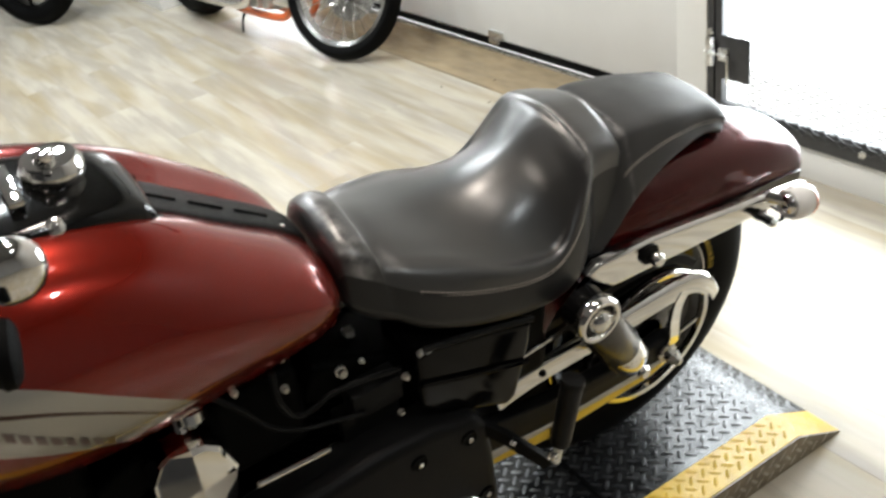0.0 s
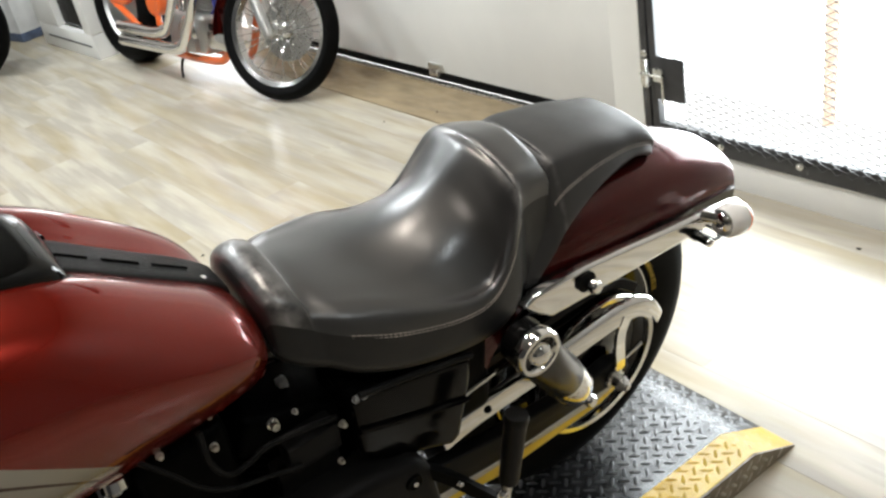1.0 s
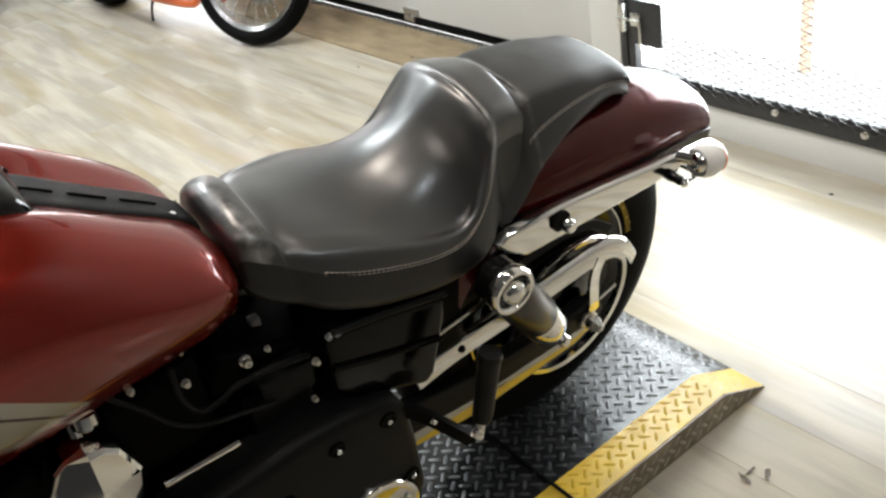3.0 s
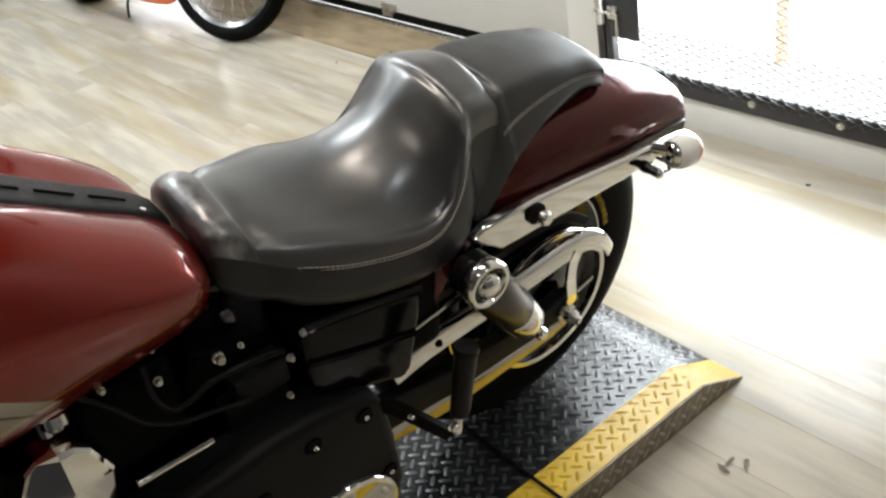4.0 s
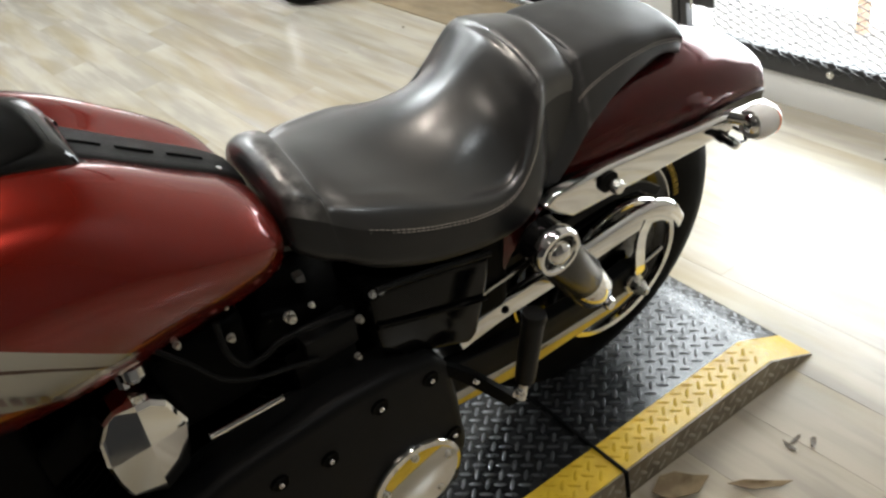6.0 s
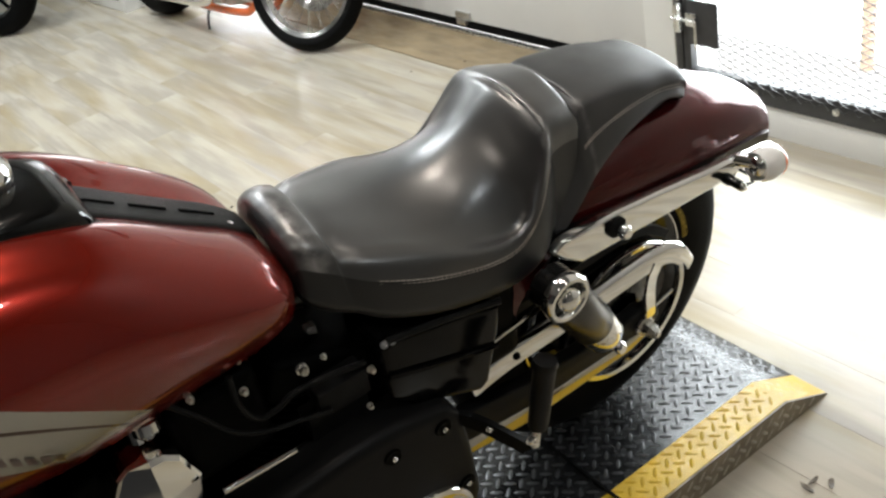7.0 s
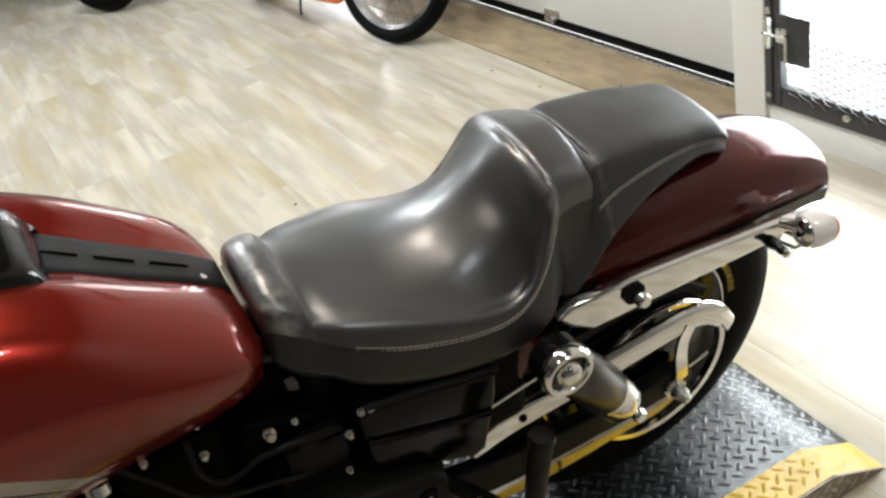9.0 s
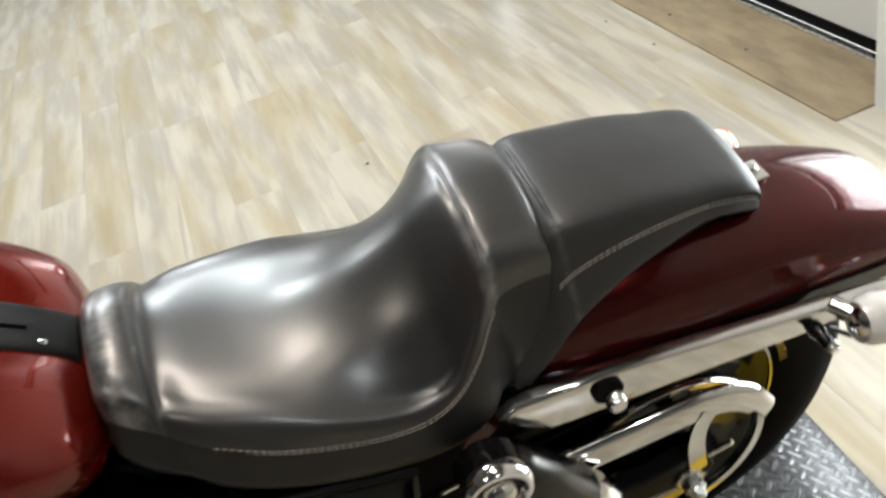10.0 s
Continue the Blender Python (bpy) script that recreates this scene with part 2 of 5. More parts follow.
CONCRETE = mat("pale_concrete", (0.62, 0.61, 0.59), 0.8, vary=0.15, vscale=1.5, bump=0.3, scale=40)
ORANGE = mat("orange_paint", (0.75, 0.13, 0.02), 0.28, coat=1.0)
ORANGE_POST = mat("faded_orange_paint", (0.85, 0.60, 0.44), 0.6, vary=0.2)
BLUE = mat("blue_cloth", (0.02, 0.025, 0.16), 0.7, bump=0.4, scale=60)
PLASTIC = mat("pale_box_plastic", (0.72, 0.72, 0.71), 0.45, vary=0.2, vscale=8)
NAVY = mat("dark_blue_print", (0.08, 0.11, 0.18), 0.5, vary=0.4, vscale=20)
GLASS = bpy.data.materials.new("glass")
GLASS.use_nodes = True
GLASS.node_tree.nodes["Principled BSDF"].inputs["Transmission Weight"].default_value = 1.0
GLASS.node_tree.nodes["Principled BSDF"].inputs["Roughness"].default_value = 0.0
LAMPGLOW = glow("lamp_diffuser", (1.0, 0.98, 0.94), 6.0)
DAYGLOW = glow("daylight_backdrop", (0.96, 0.98, 1.0), 2.6)


def tank_mat():
    """The red paint with a silver band, a dark pinstripe in it, along slanting lines."""
    m = mat("tank_paint", (0.185, 0.0105, 0.0050), 0.25, metal=0.6, coat=1.0, spec=0.1)
    nt = m.node_tree
    n, l = nt.nodes, nt.links
    co, sp = n.new("ShaderNodeTexCoord"), n.new("ShaderNodeSeparateXYZ")
    l.new(co.outputs["Object"], sp.inputs["Vector"])

    def op(kind, a, b):
        k = n.new("ShaderNodeMath")
        k.operation = kind
        k.inputs[2].default_value = 0.06
        for s, v in zip(k.inputs, (a, b)):
            if isinstance(v, (int, float)):
                s.default_value = v
            else:
                l.new(v, s)
        return k.outputs[0]
    x, z = sp.outputs["X"], sp.outputs["Z"]
    top = op("SMOOTH_MIN", op("ADD", op("MULTIPLY", op("SUBTRACT", -0.743, x), 1.08), 0.755), op("ADD", op("MULTIPLY", op("SUBTRACT", -0.843, x), 0.40), 0.866))
    low = op("ADD", op("MULTIPLY", op("MAXIMUM", op("SUBTRACT", -0.815, x), 0), 0.70), 0.735)
    pin = op("SUBTRACT", top, 0.030)
    silver = op("MULTIPLY", op("LESS_THAN", z, top), op("GREATER_THAN", z, low))
    dark = op("MULTIPLY", op("LESS_THAN", op("ABSOLUTE", op("SUBTRACT", z, pin), 0), 0.0028), silver)
    mix = n.new("ShaderNodeMix")
    mix.data_type = "RGBA"
    mix.inputs[6].default_value, mix.inputs[7].default_value = (0.185, 0.0105, 0.0050, 1), (0.36, 0.35, 0.32, 1)
    l.new(silver, mix.inputs[0])
    mix2 = n.new("ShaderNodeMix")
    mix2.data_type = "RGBA"
    l.new(dark, mix2.inputs[0])
    l.new(mix.outputs[2], mix2.inputs[6])
    mix2.inputs[7].default_value = (0.04, 0.015, 0.012, 1)
    l.new(mix2.outputs[2], n["Principled BSDF"].inputs["Base Color"])
    return m


TANKPAINT = tank_mat()

# ---- shape helpers ----


def link(name, bm, material, parent=None, label="", m=None, smooth=True, angle=40):
    me = bpy.data.meshes.new(name)
    bmesh.ops.recalc_face_normals(bm, faces=bm.faces)
    bm.to_mesh(me)
    bm.free()
    for mt in (material if isinstance(material, (list, tuple)) else [material]):
        me.materials.append(mt)
    if smooth:
        me.polygons.foreach_set("use_smooth", [True] * len(me.polygons))
        me.set_sharp_from_angle(angle=radians(angle))
    ob = new(name, me)
    if parent:
        ob.parent = parent
    if m is not None:
        ob.matrix_basis = m
    if label:
        ob["label"] = label
    return ob


def part(name, bm, material, parent, label="", m=None, angle=40):
    return link(name, bm, material, parent, label, m, True, angle)


def thing(name, m, label, category, group="", kind=""):
    ob = new(name)
    ob.matrix_basis = m
    ob.empty_display_size = 0.1
    return tagged(ob, label, category, group, kind)


def box(x0, x1, y0, y1, z0, z1, bevel=0.0, bm=None, seg=2):
    own = bm is None
    b2 = bmesh.new()
    bmesh.ops.create_cube(b2, size=1)
    for v in b2.verts:
        v.co = Vector(((x0 + x1) / 2 + v.co.x * (x1 - x0), (y0 + y1) / 2 + v.co.y * (y1 - y0), (z0 + z1) / 2 + v.co.z * (z1 - z0)))
    if bevel:
        bmesh.ops.bevel(b2, geom=b2.edges[:], offset=bevel, segments=seg, profile=0.6, affect="EDGES")
    if own:
        return b2
    return join(bm, b2)


def join(bm, other, m=None):
    """Adds other to bm and frees it."""
    if m is not None:
        other.transform(m)
    idx = {v: bm.verts.new(v.co) for v in other.verts}
    for f in other.faces:
        nf = bm.faces.new([idx[v] for v in f.verts])
        nf.material_index = f.material_index
    other.free()
    return bm


def frame_to(a, b):
    a, b = Vector(a), Vector(b)
    return Matrix.Translation(a) @ (b - a).to_track_quat("Z", "Y").to_matrix().to_4x4(), (b - a).length


def turned(profile, n=28, a=None, b=None, bm=None):
    """A turned body: profile of (radius, height along the axis), from a towards b."""
    bm2 = bmesh.new()
    rings = []
    for r, h in profile:
        if r < 1e-6:
            rings.append([bm2.verts.new((0, 0, h))])
        else:
            rings.append([bm2.verts.new((r * math.cos(2 * math.pi * i / n), r * math.sin(2 * math.pi * i / n), h)) for i in range(n)])
    for p, q in zip(rings, rings[1:]):
        for i in range(n):
            j = (i + 1) % n
            f = [p[i % len(p)], p[j % len(p)], q[j % len(q)], q[i % len(q)]]
            f = list(dict.fromkeys(f))
            if len(f) > 2:
                bm2.faces.new(f)
    if a is not None:
        bm2.transform(frame_to(a, b)[0])
    if bm is None:
        return bm2
    return join(bm, bm2)


def rod(a, b, r, n=16, bevel=0.0, r2=None, bm=None):
    length = (Vector(b) - Vector(a)).length
    r2 = r if r2 is None else r2
    e = bevel or min(r, r2) * 0.15
    return turned([(0, 0), (r - e, 0), (r, e), (r2, length - e), (r2 - e, length), (0, length)], n, a, b, bm)


def smooth_path(pts, n=8, closed=False):
    P = [Vector(p) for p in pts]
    out = []
    k = len(P)
    for i in range(k if closed else k - 1):
        if closed:
            p0, p1, p2, p3 = P[i - 1], P[i], P[(i + 1) % k], P[(i + 2) % k]
        else:
            p1, p2 = P[i], P[i + 1]
            p0 = P[i - 1] if i else p1 * 2 - p2
            p3 = P[i + 2] if i + 2 < k else p2 * 2 - p1
        for j in range(n):
            t = j / n
            out.append(0.5 * ((2 * p1) + (p2 - p0) * t + (2 * p0 - 5 * p1 + 4 * p2 - p3) * t * t + (3 * p1 - p0 - 3 * p2 + p3) * t ** 3))
    if not closed:
        out.append(P[-1])
    return out


def tube(pts, r, n=10, steps=6, closed=False, smooth=True, bm=None, flat=None):
    """A pipe along a curve through pts; flat=(width, height) gives a flat band instead."""
    path = smooth_path(pts, steps, closed) if smooth else [Vector(p) for p in pts]
    bm2 = bmesh.new()
    rings = []
    up = Vector((0, 0, 1))
    k = len(path)
    side = None
    for i, p in enumerate(path):
        d = (path[(i + 1) % k] - path[i - 1]) if closed else (path[min(i + 1, k - 1)] - path[max(i - 1, 0)])
        d.normalize()
        if side is None:
            side = d.cross(up if abs(d.z) < 0.95 else Vector((0, 1, 0))).normalized()
        side = (side - d * side.dot(d)).normalized()
        over = side.cross(d)
        rr = r(i / max(1, k - 1)) if callable(r) else r
        if flat:
            w, h = flat
            corner = [(-w, -h), (w, -h), (w, h), (-w, h)]
            rings.append([bm2.verts.new(p + side * a + over * b) for a, b in corner])
        else:
            rings.append([bm2.verts.new(p + (side * math.cos(2 * math.pi * j / n) + over * math.sin(2 * math.pi * j / n)) * rr) for j in range(n)])
    m = len(rings[0])
    for i in range(k if closed else k - 1):
        a, b = rings[i], rings[(i + 1) % k]
        for j in range(m):
            bm2.faces.new((a[j], a[(j + 1) % m], b[(j + 1) % m], b[j]))
    if not closed:
        bm2.faces.new(rings[0][::-1])
        bm2.faces.new(rings[-1])
    if bm is None:
        return bm2
    return join(bm, bm2)


def loft(sections, nu=6, nv=5, cap=True, closed=False, second=None):
    """A smooth skin through sections, each a row of points; the outermost spans take the second material."""
    rows = [smooth_path(s, nv, closed) for s in sections]
    cols = [smooth_path([r[i] for r in rows], nu) for i in range(len(rows[0]))]
    bm = bmesh.new()
    grid = [[bm.verts.new(c[j]) for c in cols] for j in range(len(cols[0]))]
    w = len(cols)
    for a, b in zip(grid, grid[1:]):
        for i in range(w if closed else w - 1):
            f = bm.faces.new((a[i], a[(i + 1) % w], b[(i + 1) % w], b[i]))
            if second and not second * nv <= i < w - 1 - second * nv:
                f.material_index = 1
    if cap:
        for row in (grid[0], grid[-1]):
            c = bm.verts.new(sum((v.co for v in row), Vector()) / w)
            for i in range(w if closed else w - 1):
                bm.faces.new((row[i], row[(i + 1) % w], c))
            if not closed:
                bm.faces.new((row[-1], row[0], c))
    if cap and not closed:
        for a, b in zip(grid, grid[1:]):
            bm.faces.new((a[-1], a[0], b[0], b[-1]))
    return bm


def outline_plate(pts, depth, axis="y", bevel=0.0, at=0.0, steps=0):
    """A plate with the given outline (x, z) and depth along y from at."""
    if steps:
        pts = [(p.x, p.z) for p in smooth_path([(x, 0, z) for x, z in pts], steps, True)]
    bm = bmesh.new()
    f = bm.faces.new([bm.verts.new((x, at, z)) for x, z in pts])
    g = bmesh.ops.extrude_face_region(bm, geom=[f])
    vs = [e for e in g["geom"] if isinstance(e, bmesh.types.BMVert)]
    bmesh.ops.translate(bm, verts=vs, vec=(0, depth, 0))
    bmesh.ops.recalc_face_normals(bm, faces=bm.faces)
    if bevel:
        sharp = [e for e in bm.edges if e.calc_face_angle(0) > 0.6]
        bmesh.ops.bevel(bm, geom=sharp, offset=bevel, segments=3, profile=0.6, affect="EDGES")
    return bm


def bolt(name, parent, at, out, r, h, material, label=""):
    """A cap-head bolt at a place, standing out along a direction."""
    b = Vector(at) + Vector(out).normalized() * h
    bm = turned([(0, 0), (r * 1.35, 0), (r * 1.35, h * 0.25), (r, h * 0.3), (r, h * 0.85), (r * 0.85, h), (r * 0.45, h), (r * 0.4, h * 0.75), (0, h * 0.75)], 12, at, b)
    return part(name, bm, material, parent, label)

# ---- the room ----
G0 = 0.02      # outer edge of the gate, along the wall
OPEN_TOP = 1.14  # height of the opening behind the gate
GY = 1.08      # inner edge of the gate, along the wall
PY = 1.20      # far side of the white post
DY = 3.72      # far side of the overhead door
WY = 5.4       # far side of the glazed door


def structure(name, bm, material, label, category, m=WALL, smooth=True):
    return tagged(link(name, bm, material, None, "", m, smooth), label, category, "", "structure")


floor = structure("floor", box(-6.0, 0.2, -4.2, 8.0, -0.12, -0.005), PLANK, "pale wood-look vinyl plank floor", "floor")
structure("ground", box(0.2, 60, -60, 60, -0.14, -0.02), CONCRETE, "pale sunlit concrete ground outside", "ground")
structure("ceiling", box(-6.0, 0.2, -4.2, 8.0, CEIL, CEIL + 0.12), CEILPAINT, "plain painted ceiling", "ceiling")
# unseen west and south walls are added, darkened to shape what the chrome reflects
structure("wall_west", box(-6.15, -6.0, -4.2, 8.0, -0.1, CEIL), SHADEWALL, "plain painted wall", "wall")
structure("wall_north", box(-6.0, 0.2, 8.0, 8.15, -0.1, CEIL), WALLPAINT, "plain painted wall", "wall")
structure("wall_south", box(-6.0, 0.2, -4.35, -4.2, -0.1, CEIL), HALFSHADEWALL, "plain painted wall", "wall")
wb = box(0.03, 0.2, -4.2, GY, OPEN_TOP, CEIL)
box(0.03, 0.2, PY, WY, 2.35, CEIL, bm=wb)
box(0.03, 0.2, WY, 8.0, -0.1, CEIL, bm=wb)
box(0.03, 0.2, -4.2, G0, -0.1, OPEN_TOP, bm=wb)
structure("wall_east", wb, WALLPAINT, "painted wall above the gate and doors", "wall")
structure("trim_post", box(0.0, 0.2, GY, PY, -0.004, CEIL - 0.002, 0.004), WHITE, "white painted post between gate and door", "post")
structure("trim_post_far", box(0.03, 0.2, DY, DY + 0.06, -0.004, 2.348, 0.004), WHITE, "white painted post beside the overhead door", "post")
structure("curb", box(0.014, 0.12, G0, GY - 0.002, -0.004, 0.10, 0.005), WHITE, "white painted curb board under the gate", "curb")
structure("plywood_sill", box(-0.115, 0.19, PY + 0.003, DY, -0.004, 0.004, 0.0015), PLY, "worn brown plywood strip before the overhead door", "floor strip")
structure("sill_strip", box(0.150, 0.178, PY + 0.01, DY - 0.01, 0.004, 0.012, 0.003), STEEL, "bright aluminium sill strip under the door", "sill")

# overhead door with its rubber seal and fittings
door = thing("door_1", WALL, "closed white overhead door with black rubber seal", "door", "", "structure")
part("panel", box(0.185, 0.235, PY + 0.006, DY - 0.006, 0.048, 0.62, 0.003), DOOR_WHITE, door)
for k, z in enumerate((0.626, 1.2, 1.78)):
    part("panel", box(0.185, 0.235, PY + 0.006, DY - 0.006, z, z + 0.568, 0.003), DOOR_WHITE, door)
seal = box(0.178, 0.228, PY + 0.008, DY - 0.008, 0.014, 0.047, 0.006)
part("rubber_seal", seal, RUBBER, door, "black rubber bottom seal")
br = box(0.172, 0.186, 2.34, 2.43, 0.05, 0.085, 0.002)
box(0.160, 0.174, 2.355, 2.415, 0.035, 0.055, 0.002, bm=br)
part("bracket", br, STEEL, door, "small zinc bracket at the door's foot")
eb = box(0.172, 0.184, PY + 0.008, PY + 0.040, 0.25, 0.335, 0.002)
part("edge_strip", eb, STEEL, door, "grey steel end stile")
part("roller_bracket", box(0.170, 0.188, PY + 0.06, PY + 0.13, 0.05, 0.10, 0.004), STEEL, door)

# glazed door further along, daylight behind it
gd = thing("door_2", WALL, "white framed glazed door with daylight behind", "door", "", "structure")
part("door_frame", box(0.10, 0.16, DY + 0.07, DY + 0.13, 0.0, 2.34, 0.004), WHITE, gd)
part("door_frame", box(0.10, 0.16, WY - 0.09, WY - 0.01, 0.0, 2.34, 0.004), WHITE, gd)
part("door_frame", box(0.10, 0.16, DY + 0.132, WY - 0.092, 2.26, 2.34, 0.004), WHITE, gd)
part("door_sill", box(0.10, 0.16, DY + 0.132, WY - 0.092, 0.0, 0.08, 0.004), WHITE, gd)
pane = part("pane", box(0.127, 0.133, DY + 0.132, WY - 0.092, 0.082, 2.258), GLASS, gd)
pane.visible_shadow = False

# daylight outside the openings
bd = structure("backdrop", box(0.62, 0.66, -1.6, 6.4, -0.02, 3.4), DAYGLOW, "overbright daylight beyond the openings", "backdrop")

# ---- ceiling lights ----
fix = thing("ceiling_light", pose(LAMPS[0][0], LAMPS[0][1], CEIL), "round white ceiling lamp, lit", "ceiling light", "ceiling lamps")
part("housing", turned([(0.0, 0), (0.15, 0), (0.165, -0.02), (0.165, -0.085), (0.155, -0.092), (0.145, -0.085), (0.145, -0.07), (0.0, -0.07)], 36), WHITE, fix)
part("diffuser", turned([(0.0, -0.072), (0.140, -0.072), (0.140, -0.092), (0.0, -0.096)], 36), LAMPGLOW, fix)
for x, y, power, c, wide in LAMPS[1:]:
    copy_thing(fix, pose(x, y, CEIL))

# ---- gate with expanded metal ----
gate = thing("gate", WALL, "black steel gate of expanded metal before daylight", "gate")
part("bottom_rail", box(0.004, 0.034, G0, GY - 0.058, 0.102, 0.168, 0.003), GATE_BLACK, gate)
part("stile", box(0.004, 0.034, GY - 0.056, GY - 0.030, 0.102, 1.12, 0.003), GATE_BLACK, gate)
part("frame_stile", box(0.000, 0.034, GY - 0.027, GY - 0.003, 0.102, 1.12, 0.003), GATE_BLACK, gate)
part("top_rail", box(0.004, 0.034, G0, GY - 0.058, 1.06, 1.12, 0.003), GATE_BLACK, gate)
part("stile", box(0.004, 0.034, G0, G0 + 0.04, 0.17, 1.058, 0.003), GATE_BLACK, gate)
for k in range(5):
    bolt("bolt", gate, (0.004, GY - 0.022 - 0.2585 * k if k else GY - 0.015, 0.135), (-1, 0, 0), 0.0085, 0.007, STEEL)
bolt("bolt", gate, (0.0, GY - 0.015, 0.39), (-1, 0, 0), 0.0085, 0.007, STEEL)


def strands(y0, y1, z0, z1, ly, lz, t, depth):
    """Expanded metal: rows of slanting strands that meet in knots."""
    V, F = [], []

    def strand(a, b):
        d = (b - a).normalized()
        s = Vector((1, 0, 0))
        o = d.cross(s)
        k = len(V)
        for p in (a, b):
            for i, j in ((-1, -1), (1, -1), (1, 1), (-1, 1)):
                V.append(p + s * (i * depth / 2) + o * (j * t / 2))
        for i in range(4):
            F.append((k + i, k + (i + 1) % 4, k + 4 + (i + 1) % 4, k + 4 + i))
    nz, ny = int((z1 - z0) / lz), int((y1 - y0) / ly)
    for r in range(nz * 2):
        for c in range(ny):
            y, z = y0 + c * ly + (ly / 2 if r % 2 else 0), z0 + r * lz / 2
            skew = 0.004 * (1 if r % 2 else -1)
            strand(Vector((skew, y, z)), Vector((-skew, y + ly / 2, z + lz / 2)))
            strand(Vector((skew, y, z)), Vector((-skew, y - ly / 2, z + lz / 2)))
    me = bpy.data.meshes.new("expanded_metal")
    me.from_pydata([v[:] for v in V], [], F)
    return me


me = strands(G0 + 0.02, GY - 0.07, 0.140, 1.10, 0.043, 0.023, 0.0022, 0.003)
me.materials.append(GATE_BLACK)
mesh = new("expanded_metal", me)
mesh.parent = gate
mesh.matrix_basis = pose(-0.003, 0, 0)
tagged(mesh, "diamond-shaped expanded metal", "", "", "stuff")
part("lock_plate", box(-0.010, -0.005, GY - 0.168, GY - 0.058, 0.255, 0.392, 0.002), GATE_BLACK, gate, "dark steel plate behind the lock")
lt = box(-0.014, 0.004, GY - 0.030, GY - 0.008, 0.285, 0.375, 0.003)
box(-0.016, 0.004, GY - 0.092, GY - 0.056, 0.312, 0.352, 0.003, bm=lt)
latch = part("latch", lt, STEEL, gate, "zinc slide bolt")
part("latch_rod", tube([(-0.022, GY - 0.01, 0.333), (-0.022, GY - 0.06, 0.333), (-0.022, GY - 0.090, 0.331), (-0.022, GY - 0.096, 0.322), (-0.022, GY - 0.097, 0.25)], 0.0042, 10, 5), STEEL, latch, "bent steel rod")

# post outside the gate
out_post = tagged(link("marker_post", turned([(0, 0), (0.022, 0), (0.022, 1.6), (0.016, 1.62), (0, 1.62)], 20), ORANGE_POST, None, "", pose(1.352, 0.815, -0.02)), "faded orange marker post outside the gate", "post")

# ---- lift platform ----
LW, TOP, BEND = 0.62, 0.067, -0.124


def deck_height(x):
    return TOP if x < BEND else 0.003 + (TOP - 0.003) * (x / BEND)


SECTION = [(-2.35, 0.0), (-2.35, TOP), (BEND, TOP), (0.0, 0.003), (0.0, 0.0)]
lift = thing("motorcycle_ramp", pose(0, 0, 0), "black tread-plate platform with yellow edges under the motorcycle", "ramp")
part("deck", outline_plate(SECTION, LW - 0.148, at=0.074), PLATE, lift, "dark steel tread plate")
part("edge_strip", outline_plate(SECTION, 0.0775, at=-0.004), YELLOW, lift, "safety yellow painted edge")
part("edge_strip", outline_plate(SECTION, 0.0715, at=LW - 0.0735), YELLOW, lift, "safety yellow painted edge")
skirt = part("skirt", outline_plate([(x, z - (0.0015 if z > 0.01 else 0)) for x, z in SECTION], 0.003, at=-0.0075), PLATE_SIDE, lift, "dull bare tread-plate side")
part("skirt", outline_plate([(x, z - (0.0015 if z > 0.01 else 0)) for x, z in SECTION], 0.003, at=LW - 0.0015), PLATE_SIDE, lift, "dull bare tread-plate side")


def lugs(name, inside, place, material, parent, pitch=0.0222, length=0.027, width=0.0072, high=0.0014, span=None):
    """Raised lens-shaped lugs that lie crosswise in turn."""
    V, F = [], []
    a0, a1, b0, b1 = span
    c = math.sqrt(0.5)
    n = int(3.6 / pitch)
    for i in range(-n, n):
        for j in range(-n, n):
            x, y = (i - j) * pitch * c, (i + j) * pitch * c
            if not (a0 < x < a1 and b0 < y < b1 and inside(x, y)):
                continue
            d = Vector((c, c)) if (i + j) % 2 else Vector((c, -c))
            o = Vector((-d.y, d.x))
            k = len(V)
            for s, t, h in ((-0.5, 0, 0), (-0.25, -0.5, 0), (0.25, -0.5, 0), (0.5, 0, 0), (0.25, 0.5, 0), (-0.25, 0.5, 0), (-0.27, 0, 1), (0.27, 0, 1)):
                p = Vector((x, y)) + d * (s * length) + o * (t * width)
                V.append(place(p.x, p.y, h * high))
            F.extend([(k, k + 1, k + 6), (k, k + 6, k + 5), (k + 1, k + 2, k + 7, k + 6), (k + 5, k + 6, k + 7, k + 4), (k + 2, k + 3, k + 7), (k + 3, k + 4, k + 7)])
    me = bpy.data.meshes.new(name)
    me.from_pydata(V, [], F)
    me.polygons.foreach_set("use_smooth", [True] * len(me.polygons))
    me.materials.append(material)
    ob = new(name, me)
    ob.parent = parent
    return tagged(ob, "", "", "", "stuff")


def on_deck(x, y, h):
    return (x, y, deck_height(x) + h)


def clear(x, y):
    return abs(x + 0.513) > 0.006


